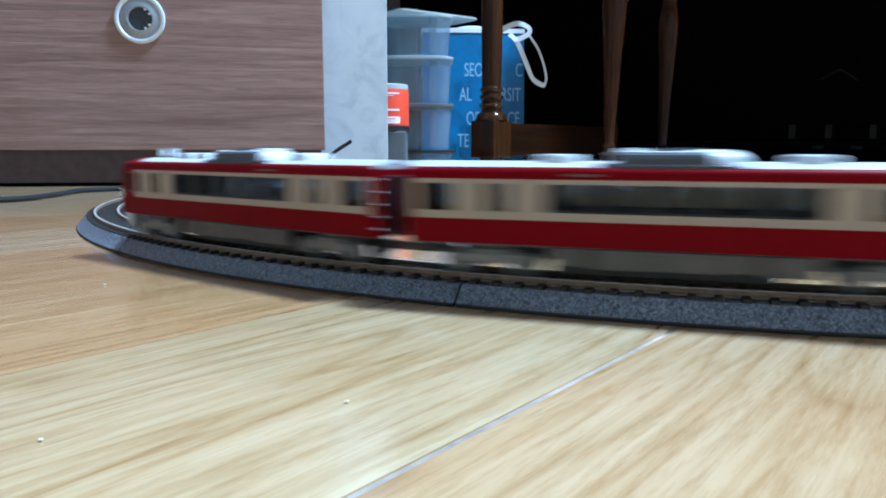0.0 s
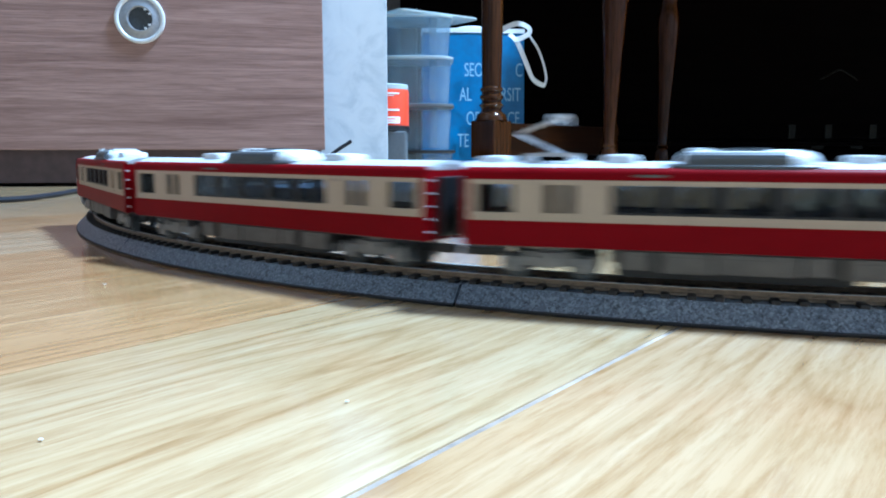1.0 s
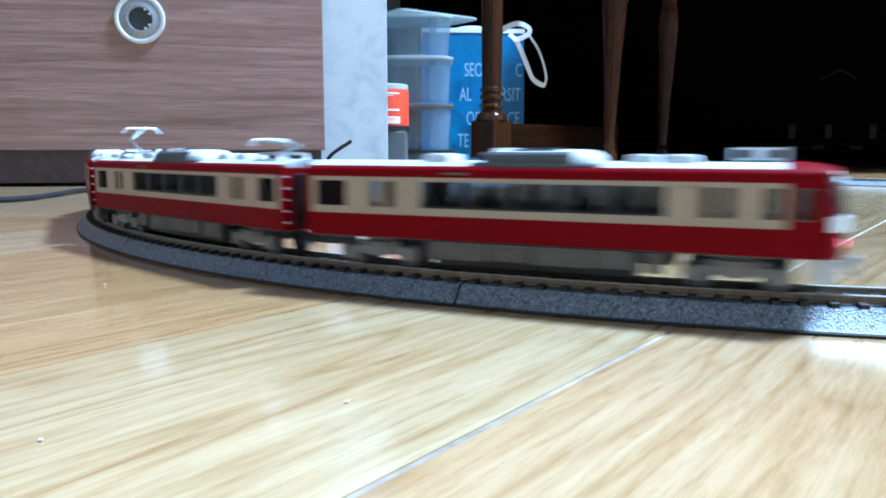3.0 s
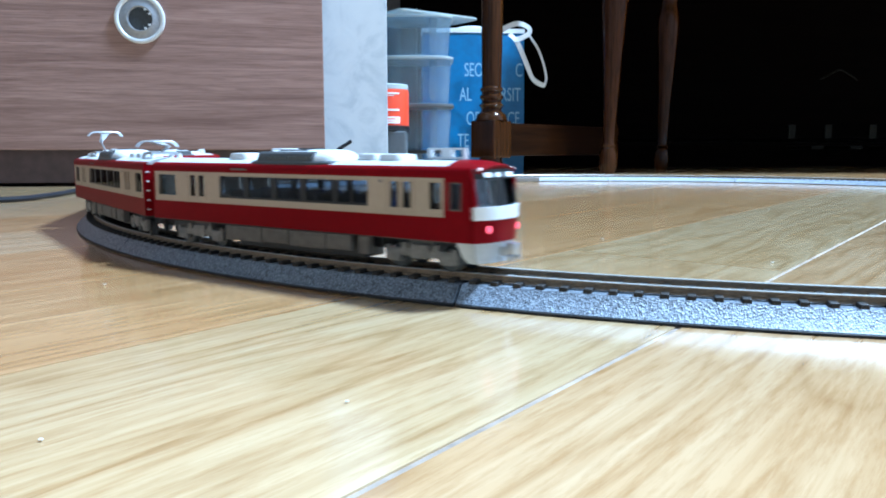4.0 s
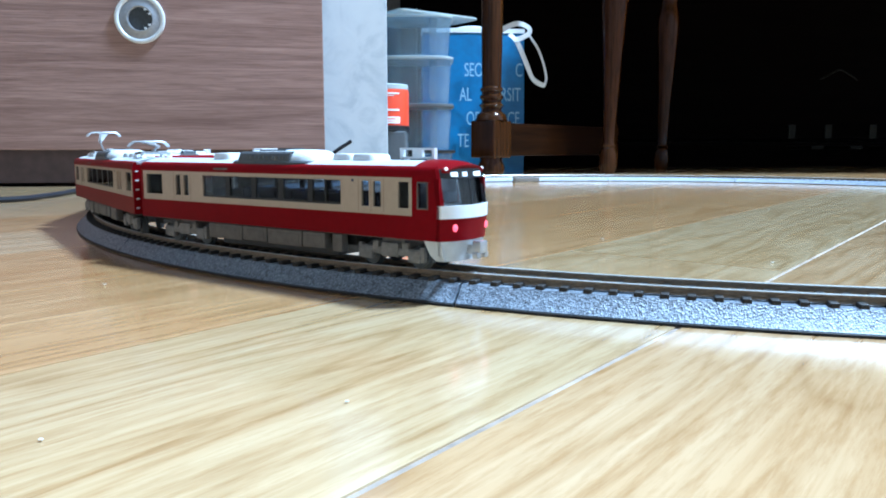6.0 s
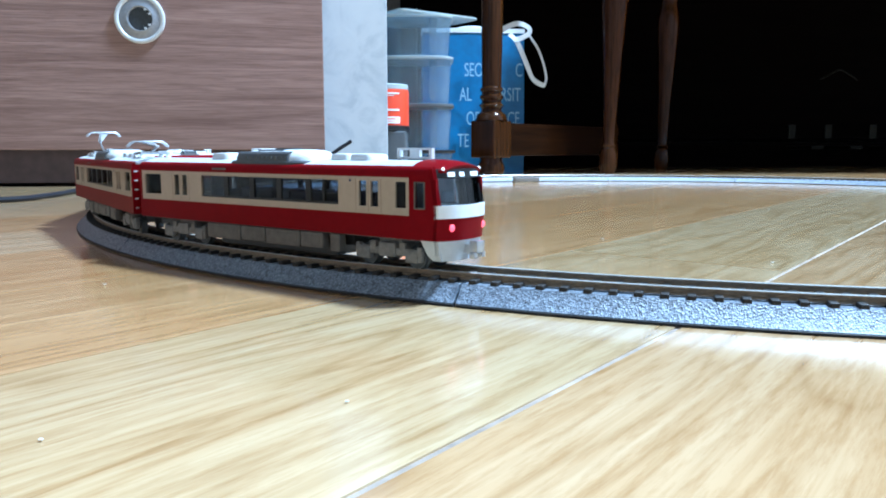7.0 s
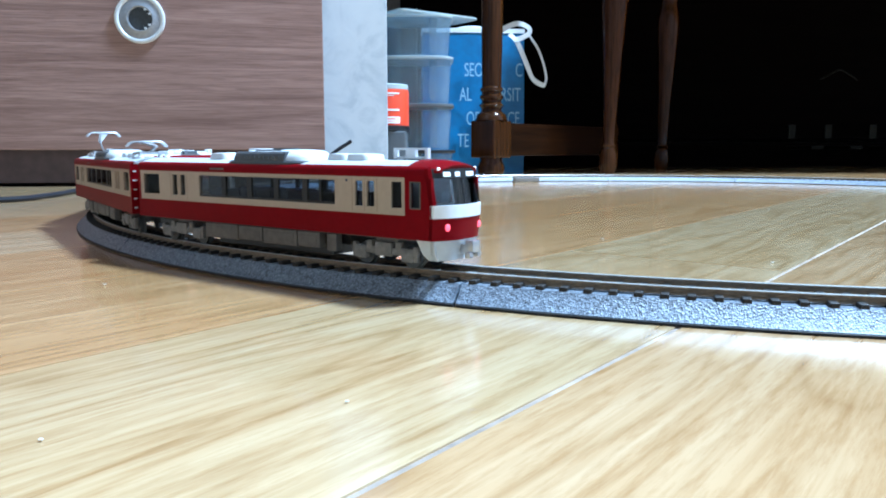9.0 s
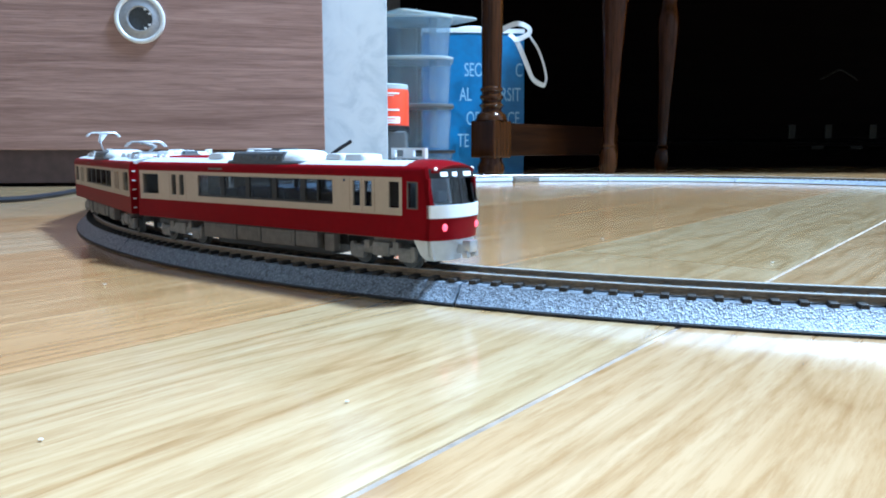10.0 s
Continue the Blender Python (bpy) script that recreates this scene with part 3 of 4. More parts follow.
        for s in (-1, 1):
            for nm, y, z, r, mt, lb in (("tail_light", 0.0062, 0.0172, 0.00085, M_TAIL, "glowing red tail light"), ("head_light", 0.0072, 0.0302, 0.00050, M_HEAD, "white upper lamp")):
                b = lathe([(r, 0.0), (r, 0.0002), (r * 0.7, 0.0004), (r * 0.2, 0.0005)], 14)
                bmesh.ops.transform(b, matrix=Matrix.Translation((nose_x(s * y, z) - 0.0001, s * y, z)) @ Matrix.Rotation(math.pi / 2, 4, "Y"), verts=b.verts)
                part(nm, b, mt, car, lb, True)
        part("skirt", loft([[(nose_x(y, SILL) + ox - 0.0004 - (0.0006 if z < 0.011 else 0), y * f, z) for ox in (0.0,) for y in [-HW + 0.0004 + (2 * HW - 0.0008) * k / 12 for k in range(13)]] +
                            [(nose_x(y, SILL) - 0.0014, y * f, z) for y in [HW - 0.0004 - (2 * HW - 0.0008) * k / 12 for k in range(13)]] for z, f in ((0.0094, 0.80), (0.0108, 0.90), (0.0143, 0.97))]), M_ROOF, car, "pale grey skirt", True)
        for s in (-1, 1):
            part("skirt_side", loft([[(x, s * (HW - 0.0004) * f, z), (x, s * (HW - 0.0012) * f, z), (0.0560, s * (HW - 0.0012) * f, z), (0.0560, s * (HW - 0.0004) * f, z)] for z, f, x in ((0.0094, 0.80, 0.0535), (0.0108, 0.90, 0.0525), (0.0143, 0.97, 0.0510))]), M_ROOF, car, "pale grey skirt side")
        f = boxes((0.0575, 0.0606, -0.0011, 0.0011, 0.0108, 0.0130), (0.0596, 0.0618, -0.0016, 0.0016, 0.0112, 0.0140), (0.0600, 0.0616, -0.0024, -0.0008, 0.0100, 0.0114), (0.0600, 0.0616, 0.0008, 0.0024, 0.0100, 0.0114), bev=0.0003)
        part("coupler", f, M_SILVER, car, "silver front coupler", True)
    # underframe
    for x in (-0.040, 0.040):
        bogie(car, x)
    spans = [(-0.0262, -0.0118, 0.0097), (-0.0114, -0.0016, 0.0100), (-0.0012, 0.0118, 0.0097), (0.0122, 0.0202, 0.0099), (0.0228, 0.0260, 0.0095)]
    if not cab:
        spans = [(-0.0250, -0.0190, 0.0100), (-0.0168, -0.0070, 0.0096), (-0.0066, 0.0090, 0.0098), (0.0096, 0.0150, 0.0101), (0.0172, 0.0262, 0.0097)]
    for s in (-1, 1):
        for x, x1, zb in spans:
            eb = part("equipment_box", boxes((x, x1, s * 0.0078 - 0.0012, s * 0.0078 + 0.0012, zb, SILL - 0.0003), bev=0.0003), M_UNDER, car, "grey-brown equipment box")
            if x1 - x > 0.006:
                ya, yb = sorted((s * 0.0091, s * 0.0088))
                part("cover_plate", boxes((x + 0.0010, x1 - 0.0010, ya, yb, zb + 0.0008, SILL - 0.0012), bev=0.0001), M_UNDER, eb)
    part("underframe", boxes((-0.0275, 0.0280, -0.0058, 0.0058, 0.0110, SILL - 0.0003), (-0.0262, 0.0203, -0.0040, 0.0040, 0.0077, 0.0111), (-0.0605, -0.050, -0.0012, 0.0012, 0.0108, 0.0126)) if cab else boxes((-0.0275, 0.0280, -0.0058, 0.0058, 0.0110, SILL - 0.0003), (-0.0262, 0.0203, -0.0040, 0.0040, 0.0077, 0.0111), (-0.0605, -0.050, -0.0012, 0.0012, 0.0108, 0.0126), (0.050, 0.0605, -0.0012, 0.0012, 0.0108, 0.0126)), M_BLACK, car, "black underframe and drawbars")
    return car


def roof_aerial(car, x):
    """White antenna frame with two dark slots."""
    f = boxes((x - 0.0052, x + 0.0052, -0.0006, 0.0006, 0.0345, 0.0350), (x - 0.0052, x + 0.0052, -0.0006, 0.0006, 0.0324, 0.0329), (x - 0.0052, x - 0.0044, -0.0006, 0.0006, 0.0329, 0.0345),
              (x + 0.0044, x + 0.0052, -0.0006, 0.0006, 0.0329, 0.0345), (x - 0.0014, x + 0.0014, -0.0006, 0.0006, 0.0329, 0.0345), (x - 0.0040, x - 0.0030, -0.0005, 0.0005, 0.0310, 0.0324), (x + 0.0030, x + 0.0040, -0.0005, 0.0005, 0.0310, 0.0324))
    part("roof_aerial", f, M_WHITE, car, "white roof aerial frame")


def cab_roof_fittings(car):
    air_conditioner(car)
    roof_vent(car, -0.0258, 0.0072, 0.0046, 0.0337)
    roof_vent(car, 0.0206, 0.0064, 0.0034, 0.0336)
    roof_vent(car, 0.0282, 0.0070, 0.0040, 0.0336)
    roof_aerial(car, 0.0430)


tail_car = train_car(True, "red and cream model train car, driver's cab with lit tail lights")
cab_roof_fittings(tail_car)
lead_car = train_car(True, "red and cream model train car leading the train")
cab_roof_fittings(lead_car)
second_car = train_car(False, "red and cream middle model train car with roof vents")
air_conditioner(second_car)
for _x in (-0.0258, 0.0246):
    roof_vent(second_car, _x, 0.0088, 0.0046, 0.0336)
third_car = train_car(False, "red and cream middle model train car carrying two pantographs")
air_conditioner(third_car)
pantograph(third_car, -0.0405, True)
pantograph(third_car, 0.0455, False, -1)
roof_vent(third_car, -0.0530, 0.0070, 0.0044, 0.0333)
roof_vent(third_car, -0.0258, 0.0072, 0.0046, 0.0336)
roof_vent(third_car, 0.0205, 0.0064, 0.0040, 0.0335)
roof_vent(third_car, 0.0300, 0.0060, 0.0040, 0.0335)

CHORD = math.sqrt(R * R - 0.040 ** 2)
CAR_TURN = 0.351
CARS = [(tail_car, 0, 0), (third_car, 1, 0), (second_car, 2, 0), (lead_car, 3, 180)]
RUN = [(0.0, -1.1976), (0.1, -1.2398), (0.25, -1.2890), (0.5, -1.3601), (0.75, -1.4300), (1.0, -1.5100), (1.25, -1.5640), (1.5, -1.6270), (1.75, -1.6880), (2.0, -1.7430), (2.25, -1.8040), (2.5, -1.8628), (2.7, -1.9080),
       (3.0, -1.9800), (3.3, -2.0510), (3.6, -2.1190), (3.8, -2.1563), (3.9, -2.1659), (4.0, -2.1729), (4.1, -2.1829), (4.2, -2.1880), (4.35, -2.1903), (4.5, -2.1909), (5.0, -2.1924), (5.5, -2.1944), (6.2, -2.1962),
       (7.0, -2.1979), (7.5, -2.1990), (8.0, -2.2002), (9.0, -2.2010), (10.0, -2.2030)]


def car_pose(a, turned):
    return pose(CX + CHORD * math.cos(a), CY + CHORD * math.sin(a), 0, 0, 0, math.degrees(a) + 90 + turned)


def slack(t):
    """The couplings close up a little as the train stops."""
    k = min(1.0, max(0.0, (t - 3.0) / 1.0))
    return 0.0010 + 0.0060 * k * k * (3 - 2 * k)


def motions():
    for car, i, turned in CARS:
        walk(car, [(t, car_pose(a - i * CAR_TURN + min(i, 1) * slack(t), turned)) for t, a in RUN])


# ---- the desk: drawer front, plinth, pale leg ----
desk = thing("desk", "walnut-laminate desk with drawer, round metal pull, pale leg", "desk", m=pose(-0.1166, 0.7350, 0, 0, 0, 9))
PZ, PX = 0.1556, -0.1680       # middle of the round pull, in the desk's own space
drawer = part("drawer_front", boxes((-0.75, 0.0, 0.0, 0.018, 0.0345, 0.2550), bev=0.0008), M_DESK, desk, "walnut-grained drawer front")
part("upper_drawer", boxes((-0.75, 0.0, 0.0, 0.018, 0.2590, 0.6600), bev=0.0008), M_DESK, desk, "walnut-grained drawer front")
part("carcass", boxes((-0.75, -0.0015, 0.0185, 0.55, 0.036, 0.66)), M_PLINTH, desk)
part("plinth", boxes((-0.75, -0.004, 0.010, 0.55, 0.0035, 0.0355)), M_PLINTH, desk, "dark recessed plinth")
for _x in (-0.70, -0.40, -0.10):
    part("foot", boxes((_x, _x + 0.04, 0.04, 0.08, 0.0, 0.0036)), M_BLACK, desk)
part("desktop", boxes((-0.77, 0.09, -0.02, 0.60, 0.6605, 0.69), bev=0.002), M_DESK, desk, "walnut-grained top")


def round_pull():
    """Flanged metal cup with a notched recess, its shade put into a dark disc."""
    n = 40

    def turned(prof, dx=0.0):
        return loft([[(PX + dx + r * math.cos(2 * math.pi * k / n), y, PZ + r * math.sin(2 * math.pi * k / n)) for k in range(n)] for r, y in prof])
    pull = part("round_pull", turned([(0.0226, 0.0), (0.0226, -0.0016), (0.0220, -0.0026), (0.0206, -0.0030), (0.0192, -0.0027), (0.0186, -0.0020), (0.0186, -0.0006), (0.0005, -0.0004)]), M_CHROME, drawer, "round satin metal finger pull", True)
    part("collar", turned([(0.0185, -0.0005), (0.0184, -0.0019), (0.0160, -0.0022), (0.0124, -0.0030), (0.0116, -0.0033), (0.0108, -0.0030), (0.0106, -0.0008), (0.0005, -0.0006)], 0.0005), M_SATIN, pull, "satin inner collar", True)
    part("recess", turned([(0.0104, -0.0007), (0.0102, -0.0011), (0.0070, -0.0010), (0.0005, -0.0009)], 0.0005), M_RECESS_SHADE, pull, "dark disc carrying the hollow's shade", True)
    for a in (-62, -34, 28, 60):
        c = bmesh.new()
        add_box(c, -0.0012, 0.0012, -0.0032, -0.0012, -0.0009, 0.0009, bev=0.0003)
        bmesh.ops.transform(c, matrix=Matrix.Translation((PX + 0.0005 + 0.0098 * math.cos(a * D), 0, PZ + 0.0098 * math.sin(a * D))), verts=c.verts)
        part("catch", c, M_CHROME, pull, "small metal catch")


round_pull()
part("leg", boxes((-0.020, 0.0660, 0.045, 0.085, 0.0, 0.6600), bev=0.0008), M_LAM, desk, "pale blue-grey clouded laminate leg")

# ---- cable and strip on the floor ----
tagged(part("cable", tube(bezier([(-0.70, 0.30, 0.0020), (-0.45, 0.41, 0.0020), (-0.300, 0.475, 0.0020), (-0.285, 0.535, 0.0020), (-0.292, 0.600, 0.0020), (-0.245, 0.640, 0.0020), (-0.18, 0.655, 0.0020), (-0.155, 0.675, 0.0020)]), 0.0019), M_CABLE, smooth=True), "dark grey power cable lying on the floor", "cable")
tagged(part("plastic_strip", tube(bezier([(-0.082, 0.762, 0.0016), (-0.106, 0.762, 0.0030), (-0.1190, 0.762, 0.0150), (-0.1160, 0.762, 0.0282), (-0.0938, 0.762, 0.0437)], 8), 0.0019, 8, 1.2), M_CABLE, smooth=True), "bent dark grey plastic strip standing on the floor", "strip")

# ---- under the desk: stacked boxes, canister, gift bag ----
def rounded_ring(cx, cy, hx, hy, c, z, n=5):
    pts = []
    for qx, qy, a0 in ((1, 1, 0), (-1, 1, 90), (-1, -1, 180), (1, -1, 270)):
        for k in range(n + 1):
            a = (a0 + 90 * k / n) * D
            pts.append((cx + qx * (hx - c) + c * math.cos(a), cy + qy * (hy - c) + c * math.sin(a), z))
    return pts


def open_shell(cx, cy, hx, hy, c, z0, z1, wall, taper=0.93):
    """A thin-walled tub with a floor."""
    rows = [rounded_ring(cx, cy, hx * taper, hy * taper, c * taper, z0), rounded_ring(cx, cy, hx, hy, c, z1), rounded_ring(cx, cy, hx - wall, hy - wall, c - wall * 0.5, z1), rounded_ring(cx, cy, hx * taper - wall, hy * taper - wall, c * taper - wall * 0.5, z0 + wall)]
    return loft(rows)


BX, BY = -0.0345, 0.9450


def storage_box(z0, z1, hx, rim_mat, rim_label):
    ob = thing("storage_box", "stacked milky clear plastic storage box", "storage box", "stack of plastic boxes")
    part("tub", open_shell(BX, BY, hx, 0.040, 0.020, z0, z1 - 0.004, 0.0012), M_CLEARBOX, ob, smooth=True)
    part("rim", loft([rounded_ring(BX, BY, hx + 0.0015, 0.0415, 0.021, z1 - 0.0042), rounded_ring(BX, BY, hx + 0.0028, 0.0428, 0.022, z1 - 0.003), rounded_ring(BX, BY, hx + 0.0028, 0.0428, 0.022, z1 - 0.0006), rounded_ring(BX, BY, hx + 0.0012, 0.0412, 0.021, z1)]), rim_mat, ob, rim_label, True)
    part("stacking_rib", boxes((BX + 0.018, BX + 0.027, BY - 0.0408, BY - 0.0385, z0 + 0.003, z1 - 0.006), bev=0.0008), M_CLEARBOX, ob)
    return ob


storage_box(0.0, 0.0345, 0.0470, M_BLACK, "black rim")
storage_box(0.0348, 0.0904, 0.0450, M_GREYBOX, "grey rim")
storage_box(0.0907, 0.1469, 0.0445, M_LID, "milky white rim")
storage_box(0.1472, 0.1960, 0.0440, M_LID, "milky white lid")
lid_bm = loft([rounded_ring(0, 0, 0.0560, 0.0400, 0.010, 0.0), rounded_ring(0, 0, 0.0575, 0.0415, 0.011, 0.0006), rounded_ring(0, 0, 0.0575, 0.0415, 0.011, 0.0022), rounded_ring(0, 0, 0.0550, 0.0390, 0.010, 0.0030)])
box_lid = tagged(part("box_lid", lid_bm, M_LID, smooth=True), "thin milky plastic lid lying askew on the stacked boxes", "lid")
box_lid.matrix_world = pose(BX + 0.010, BY + 0.004, 0.1963, 1.5, 0.5, 33)

crate = part("small_crate", boxes((-0.0930, -0.0420, 0.842, 0.888, 0.0, 0.0560), bev=0.002), M_GREYBOX)
tagged(crate, "small dull grey box standing on the floor", "box")
canister = thing("canister", "orange-red labelled canister with clear cap and black base", "canister", m=pose(-0.0655, 0.866, 0.0563))
part("base", lathe([(0.0266, 0.0), (0.0272, 0.0006), (0.0272, 0.0052), (0.0258, 0.0058)], 32), M_BLACK, canister, "black base ring", True)
body = part("body", lathe([(0.0256, 0.0045), (0.0260, 0.0060), (0.0260, 0.0430), (0.0254, 0.0462)], 36), M_ORANGE, canister, "orange-red paper label", True)
part("cap", lathe([(0.0252, 0.0463), (0.0256, 0.0468), (0.0256, 0.0512), (0.0244, 0.0524), (0.0005, 0.0526)], 32), M_LID, canister, "milky cap", True)


def label_bar(z0, z1, a0, a1, material):
    n = 8
    part("label_bar", loft([[(r * math.cos(a * D), r * math.sin(a * D), z) for r, z in ((0.0262, z0), (0.0264, z0), (0.0264, z1), (0.0262, z1))] for a in (a0 + (a1 - a0) * k / n for k in range(n + 1))]), material, body)


label_bar(0.0405, 0.0422, -100, -52, M_WHITE)
label_bar(0.0385, 0.0392, -98, -66, M_WHITE)
label_bar(0.0220, 0.0240, -95, -52, M_WHITE)
label_bar(0.0080, 0.0155, -100, -50, M_WHITE)
label_bar(0.0098, 0.0106, -86, -62, M_ORANGE)
label_bar(0.0122, 0.0136, -86, -62, M_ORANGE)

BAGM = pose(0.0440, 1.1600, 0, 0, 0, 4)
bag = thing("gift_bag", "glossy blue paper gift bag with pale lettering and ribbon", "gift bag", m=BAGM)


def bag_row(z, puff):
    hx, hy = 0.0770, 0.022 * puff
    pts = [(-hx, -hy), (-hx * 0.5, -hy - 0.002 * math.sin(z * 40)), (0, -hy - 0.003 * math.sin(z * 31 + 1)), (hx * 0.5, -hy - 0.002 * math.sin(z * 45)), (hx, -hy), (hx - 0.004, 0), (hx, hy), (0, hy), (-hx, hy), (-hx + 0.004, 0)]
    return [(x, y, z) for x, y in pts]


part("body", loft([bag_row(z, p) for z, p in ((0.0, 1.5), (0.02, 1.5), (0.06, 1.45), (0.10, 1.35), (0.14, 1.25), (0.18, 1.1), (0.212, 1.0))], caps=True), M_BAG, bag, "blue paper body", True)
part("rim", loft([[(x * 1.01, y * 1.06, z) for x, y, _ in bag_row(0.2, 1.0)] for z in (0.2085, 0.2150)]), M_WHITE, bag, "white folded rim")


def ribbon(path, w):
    """A flat band that hangs along a path, face to the front."""
    pts, rows = [Vector(p) for p in path], []
    for i, p in enumerate(pts):
        d = (pts[min(i + 1, len(pts) - 1)] - pts[max(i - 1, 0)]).normalized()
        s = Vector((-d.z, 0.25 * math.sin(i * 0.35), d.x))
        s = s.normalized() * w if s.length > 1e-4 else Vector((w, 0, 0))
        y = Vector((0, 0.0003, 0))
        rows.append([tuple(p + s - y), tuple(p - s - y), tuple(p - s + y), tuple(p + s + y)])
    return loft(rows)


part("ribbon_handle", ribbon(bezier([(0.034, -0.027, 0.203), (0.046, -0.034, 0.214), (0.064, -0.040, 0.220), (0.079, -0.044, 0.214), (0.080, -0.047, 0.205), (0.068, -0.050, 0.198), (0.060, -0.052, 0.195)], 8), 0.0036), M_RIBBON, bag, "white satin ribbon handle", True)
part("ribbon_handle", ribbon(bezier([(0.052, -0.040, 0.205), (0.062, -0.049, 0.192), (0.074, -0.051, 0.165), (0.085, -0.052, 0.140), (0.097, -0.053, 0.131), (0.105, -0.050, 0.130)], 8), 0.0034), M_RIBBON, bag, "white satin ribbon handle", True)
part("ribbon_handle", ribbon(bezier([(0.104, -0.049, 0.130), (0.107, -0.046, 0.142), (0.102, -0.043, 0.165), (0.094, -0.041, 0.185), (0.082, -0.039, 0.203)], 8), 0.0018), M_RIBBON, bag, "white satin ribbon handle", True)
part("ribbon_handle", ribbon(bezier([(-0.030, 0.018, 0.208), (-0.022, 0.017, 0.2185), (0.000, 0.016, 0.2225), (0.022, 0.016, 0.2195), (0.034, 0.018, 0.208)], 8), 0.0028), M_RIBBON, bag, "white satin ribbon handle", True)


def lettering(text, x, z, size):
    cu = bpy.data.curves.new("lettering", "FONT")
    cu.body, cu.size, cu.extrude = text, size, 0.0001
    ob = new("lettering", cu)
    deps = bpy.context.evaluated_depsgraph_get()
    me = bpy.data.meshes.new_from_object(ob.evaluated_get(deps))
    bpy.data.objects.remove(ob)
    me.transform(Matrix.Diagonal((0.56, 1.0, 1.0, 1.0)))
    me.materials.append(M_TEXT)
    ob = new("lettering", me)
    ob.parent = bag
    ob.matrix_local = pose(x + 0.0260, -0.0405 + z * 0.030, z, 88, 0, 0)
    tagged(ob, "pale printed letters")


lettering("SEO", -0.0410, 0.1435, 0.0285)
lettering("AL", -0.0480, 0.1075, 0.0285)
lettering("OF", -0.0380, 0.0720, 0.0285)
lettering("TE", -0.0510, 0.0390, 0.0285)
lettering("C", 0.0360, 0.1435, 0.0285)
lettering("RSIT", 0.0140, 0.1075, 0.0285)
lettering("CE", 0.0240, 0.0720, 0.0285)

# ---- turned-leg table, stool, piano in the dark ----
# posts and rails of turned-leg furniture; top left off so the bag stays lit
rack = thing("turned_post_frame", "red-brown turned posts and low rail of furniture, top left off", "rack", m=pose(0.0640, 0.9900, 0, 0, 0, 49))


def turned_post(x, y, k):
    def turned(prof):
        return lathe([(r * k, z) for r, z in prof], 28, x, y)
    part("foot", turned([(0.0130, 0.0), (0.0175, 0.004), (0.0185, 0.012), (0.0150, 0.020), (0.0150, 0.0245)]), M_LEG, rack, "turned foot", True)
    b = 0.0195 * k
    part("block", boxes((x - b, x + b, y - b, y + b, 0.0240, 0.0730), bev=0.0025), M_LEG, rack, "square post block")
    part("post", turned([(0.0210, 0.0730), (0.0195, 0.0800), (0.0135, 0.0850), (0.0130, 0.0880), (0.0165, 0.0930), (0.0130, 0.0965), (0.0128, 0.0990), (0.0155, 0.1020), (0.0155, 0.1050), (0.0130, 0.1075), (0.0128, 0.1095), (0.0150, 0.1120), (0.0150, 0.1145), (0.0128, 0.1170),
                         (0.0132, 0.1400), (0.0138, 0.1800), (0.0142, 0.2300), (0.0145, 0.30), (0.0140, 0.38), (0.0180, 0.40), (0.0180, 0.70), (0.0120, 0.72)]), M_LEG, rack, "turned post with beads", True)


turned_post(0.0, 0.0, 1.0)
turned_post(0.322, 0.0, 0.62)
part("low_rail", boxes((0.0193, 0.3105, -0.011, 0.011, 0.0265, 0.0705), bev=0.002), M_LEG_SHADED, rack, "low rail in the post wood, darkened for shade")
part("top_rail", boxes((0.0178, 0.3110, -0.011, 0.011, 0.6300, 0.6700), bev=0.002), M_LEG_SHADED, rack, "unseen top rail in the post wood, darkened for shade")

stool = thing("stool", "red-brown wooden stool with turned tapering legs", "stool", m=pose(0.2435, 1.0950, 0))


def stool_leg(x, y):
    bm = lathe([(0.0098, 0.0), (0.0128, 0.008), (0.0138, 0.020), (0.0128, 0.031), (0.0092, 0.0375), (0.0112, 0.041), (0.0088, 0.045), (0.0094, 0.070), (0.0112, 0.110), (0.0140, 0.165), (0.0172, 0.215), (0.0188, 0.240),
                       (0.0185, 0.258), (0.0150, 0.275), (0.0130, 0.290), (0.0180, 0.310), (0.0180, 0.380)], 28, x, y)
    for v in bm.verts:
        v.co.x += 0.013 * v.co.z * (1 if x < 0.4 else -1)
    part("leg", bm, M_LEG, stool, "turned tapering leg", True)


for _x, _y in ((0, 0), (0.1390, 0.205), (0.70, 0.0), (0.8390, 0.205)):
    stool_leg(_x, _y)
# seat is out of view; its front overhang is set to shade the bag
part("seat", boxes((-0.019, 0.857, -0.085, 0.245, 0.380, 0.425), bev=0.008), M_LEG, stool, "red-brown wooden seat, unseen, overhanging to shade the bag")

piano = thing("upright_piano", "dark lacquered upright piano with three brass pedals", "piano")
part("lower_panel", boxes((-0.05, 2.05, 1.480, 1.505, 0.055, 0.600), bev=0.003), M_DARKWOOD_SHADED, piano, "near-black lower panel")
part("toe_rail", boxes((-0.05, 2.05, 1.465, 1.90, 0.0, 0.050), bev=0.003), M_DARKWOOD_SHADED, piano, "near-black toe rail")
# unseen key bed, added to keep lamp light off the lower panel
part("key_bed", boxes((-0.08, 2.08, 1.22, 1.90, 0.600, 0.680), bev=0.006), M_DARKWOOD_SHADED, piano, "near-black key bed, unseen, shading the lower panel")
part("case", boxes((-0.08, 2.08, 1.55, 1.93, 0.682, 1.25), bev=0.006), M_DARKWOOD_SHADED, piano, "near-black upper case")
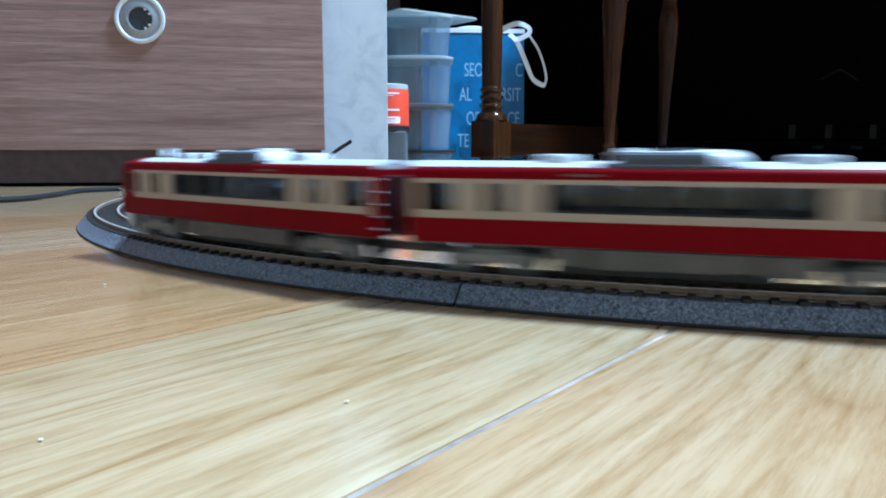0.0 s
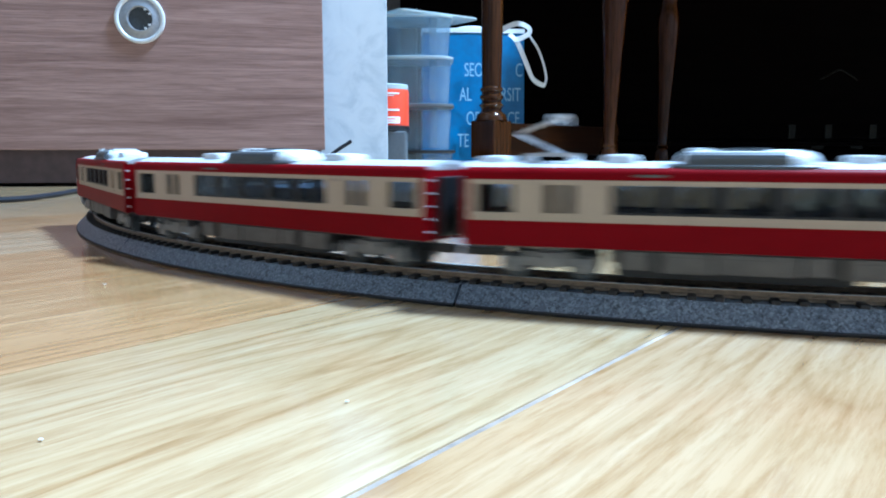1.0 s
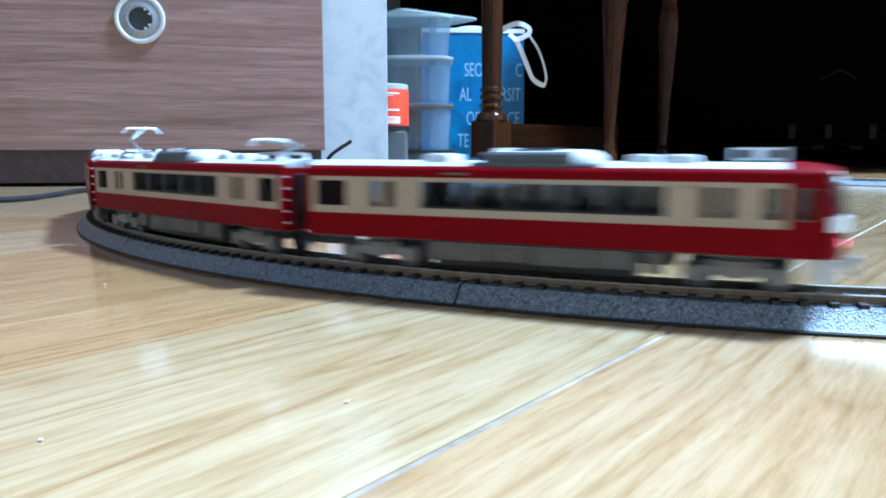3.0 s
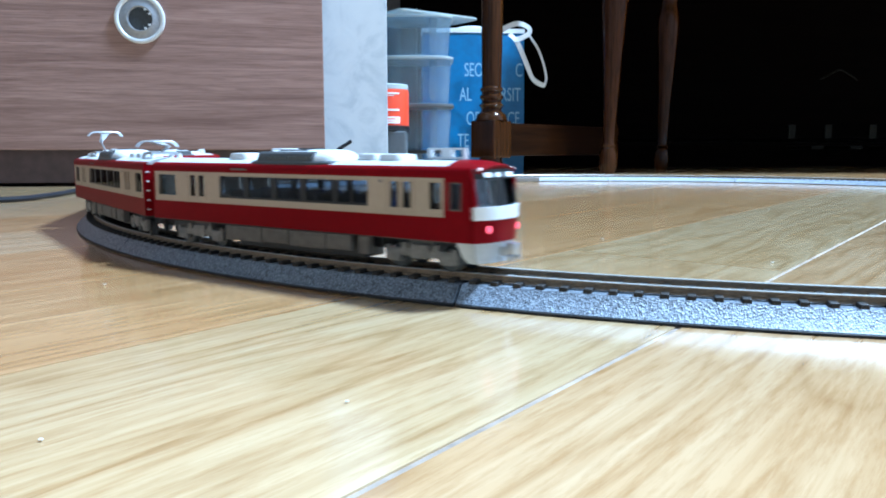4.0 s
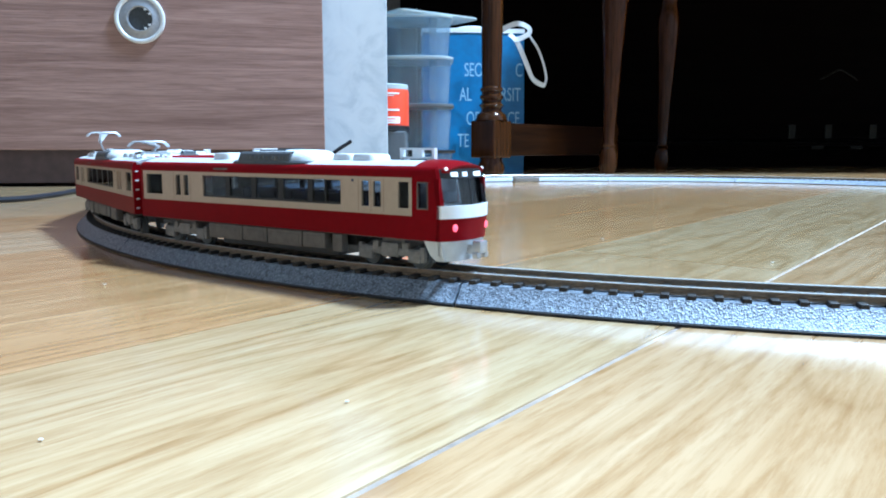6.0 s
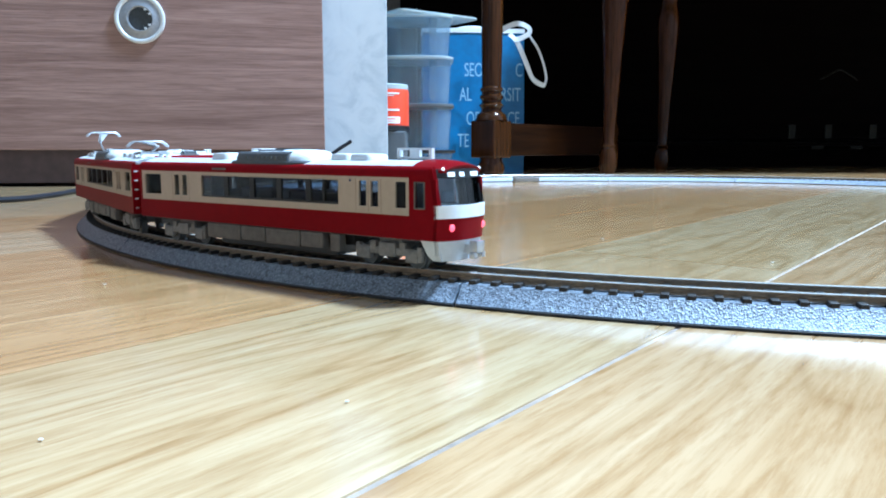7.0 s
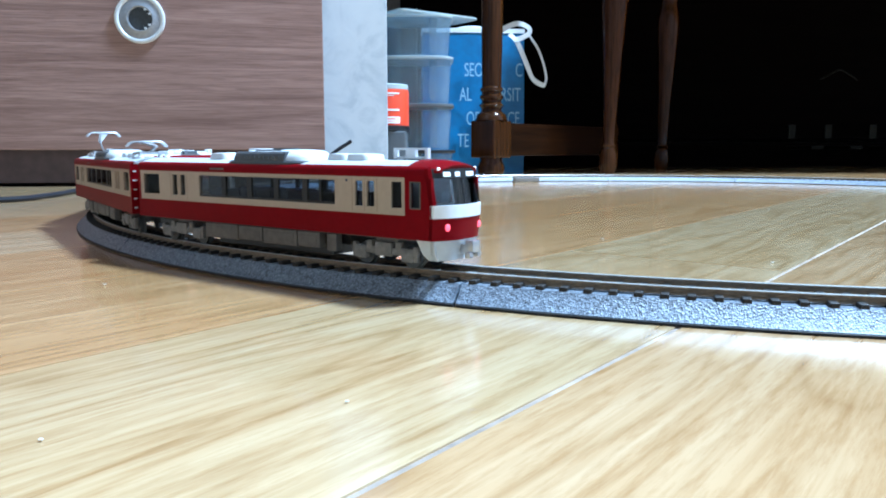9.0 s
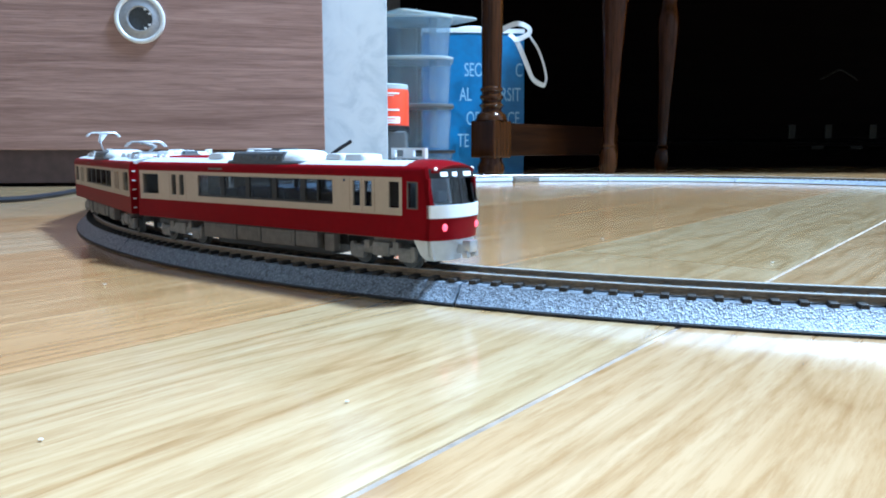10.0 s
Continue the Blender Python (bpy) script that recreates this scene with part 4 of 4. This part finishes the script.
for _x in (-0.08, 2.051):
    part("cheek", boxes((_x, _x + 0.029, 1.42, 1.93, 0.0, 0.599), bev=0.003), M_DARKWOOD_SHADED, piano, "near-black end cheek")
for _x in (0.692, 0.764, 0.853):
    p = part("pedal", boxes((_x - 0.012, _x + 0.012, 1.372, 1.478, 0.0360, 0.0420), bev=0.0028), M_BRASS, piano, "brass pedal", True)
    part("pedal_plate", boxes((_x - 0.007, _x + 0.007, 1.4768, 1.4795, 0.0560, 0.0840), bev=0.0008), M_BRASS, p, "brass pedal plate")
part("carving", tube(bezier([(0.742, 1.479, 0.172), (0.760, 1.478, 0.182), (0.778, 1.478, 0.190), (0.800, 1.478, 0.180), (0.815, 1.478, 0.170)], 6), 0.0016), M_BRASS, piano, "thin carved ornament", True)

feeder = thing("feeder_block", "small grey plastic feeder block beside the track", "feeder block", m=pose(0.0890, 0.8085, 0, 0, 0, 13))
part("housing", boxes((-0.0140, 0.0140, -0.0100, -0.0010, 0.0, 0.0052), bev=0.0008), M_BOGIE, feeder)
for _x in (-0.006, 0.005):
    part("screw_head", lathe([(0.0011, 0.0061), (0.0011, 0.0066), (0.0007, 0.0069)], 12, _x, -0.0055), M_BLACK, feeder, "dark screw head", True)

# ---- dust specks ----
for x, y, r in ((-0.0868, 0.1860, 0.0009), (-0.0132, 0.0975, 0.0007), (0.2060, 0.3250, 0.0011), (0.1010, 0.2230, 0.0010), (0.0620, 0.2840, 0.0008), (0.1900, 0.4280, 0.0012), (-0.0480, 0.0840, 0.0007), (0.0450, 0.5250, 0.0014)):
    bm = bmesh.new()
    r *= 0.42
    bmesh.ops.create_icosphere(bm, subdivisions=1, radius=r)
    for v in bm.verts:
        v.co = Vector((x + v.co.x * 1.3, y + v.co.y, 0.0002 + r * 0.3 + v.co.z * 0.3))
    tagged(part("dust_speck", bm, M_DUST), "tiny white speck of dust on the floor", "dust", "dust specks")

# ---- floor strips, laid at 52 degrees ----
UU, NN = Vector((math.cos(52 * D), math.sin(52 * D), 0)), Vector((-math.sin(52 * D), math.cos(52 * D), 0))
STRIP, LONG, GAP = 0.0712, 0.909, 0.0006


def floor_plank(u0, u1, n0, n1, material):
    bm = bmesh.new()
    rows = []
    for z, i in ((-0.0030, 0.0), (0.0, 0.0)):
        rows.append([tuple(UU * u + NN * n + Vector((0, 0, z))) for u, n in ((u0 + i, n0 + i), (u1 - i, n0 + i), (u1 - i, n1 - i), (u0 + i, n1 - i))])
    bm.free()
    bm = loft(rows)
    for co, no in (((X0, 0, 0), (-1, 0, 0)), ((X1, 0, 0), (1, 0, 0)), ((0, Y0, 0), (0, -1, 0)), ((0, Y1, 0), (0, 1, 0))):
        geom = bm.verts[:] + bm.edges[:] + bm.faces[:]
        cut = bmesh.ops.bisect_plane(bm, geom=geom, plane_co=co, plane_no=no, clear_outer=True)["geom_cut"]
        if cut and bm.faces:
            bmesh.ops.holes_fill(bm, edges=[e for e in bm.edges if e.is_boundary], sides=0)
    if not bm.faces:
        bm.free()
        return
    part("plank", bm, material, floor)


_corners = [Vector((x, y, 0)) for x in (X0, X1) for y in (Y0, Y1)]
_un, _ux = min(c.dot(UU) for c in _corners), max(c.dot(UU) for c in _corners)
_nn, _nx = min(c.dot(NN) for c in _corners), max(c.dot(NN) for c in _corners)
_k0, _k1 = int(math.floor((_nn - 0.0504) / STRIP)), int(math.ceil((_nx - 0.0504) / STRIP))
for k in range(_k0, _k1):
    first = {0: 0.2260, 1: 0.6450}.get(k, 0.2260 + 0.364 * k)
    u = first - LONG * math.ceil((first - _un) / LONG)
    while u < _ux:
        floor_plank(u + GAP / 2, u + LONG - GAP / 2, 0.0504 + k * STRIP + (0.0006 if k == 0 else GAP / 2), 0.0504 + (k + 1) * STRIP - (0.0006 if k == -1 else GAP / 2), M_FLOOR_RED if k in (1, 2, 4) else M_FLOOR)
        u += LONG

motions()
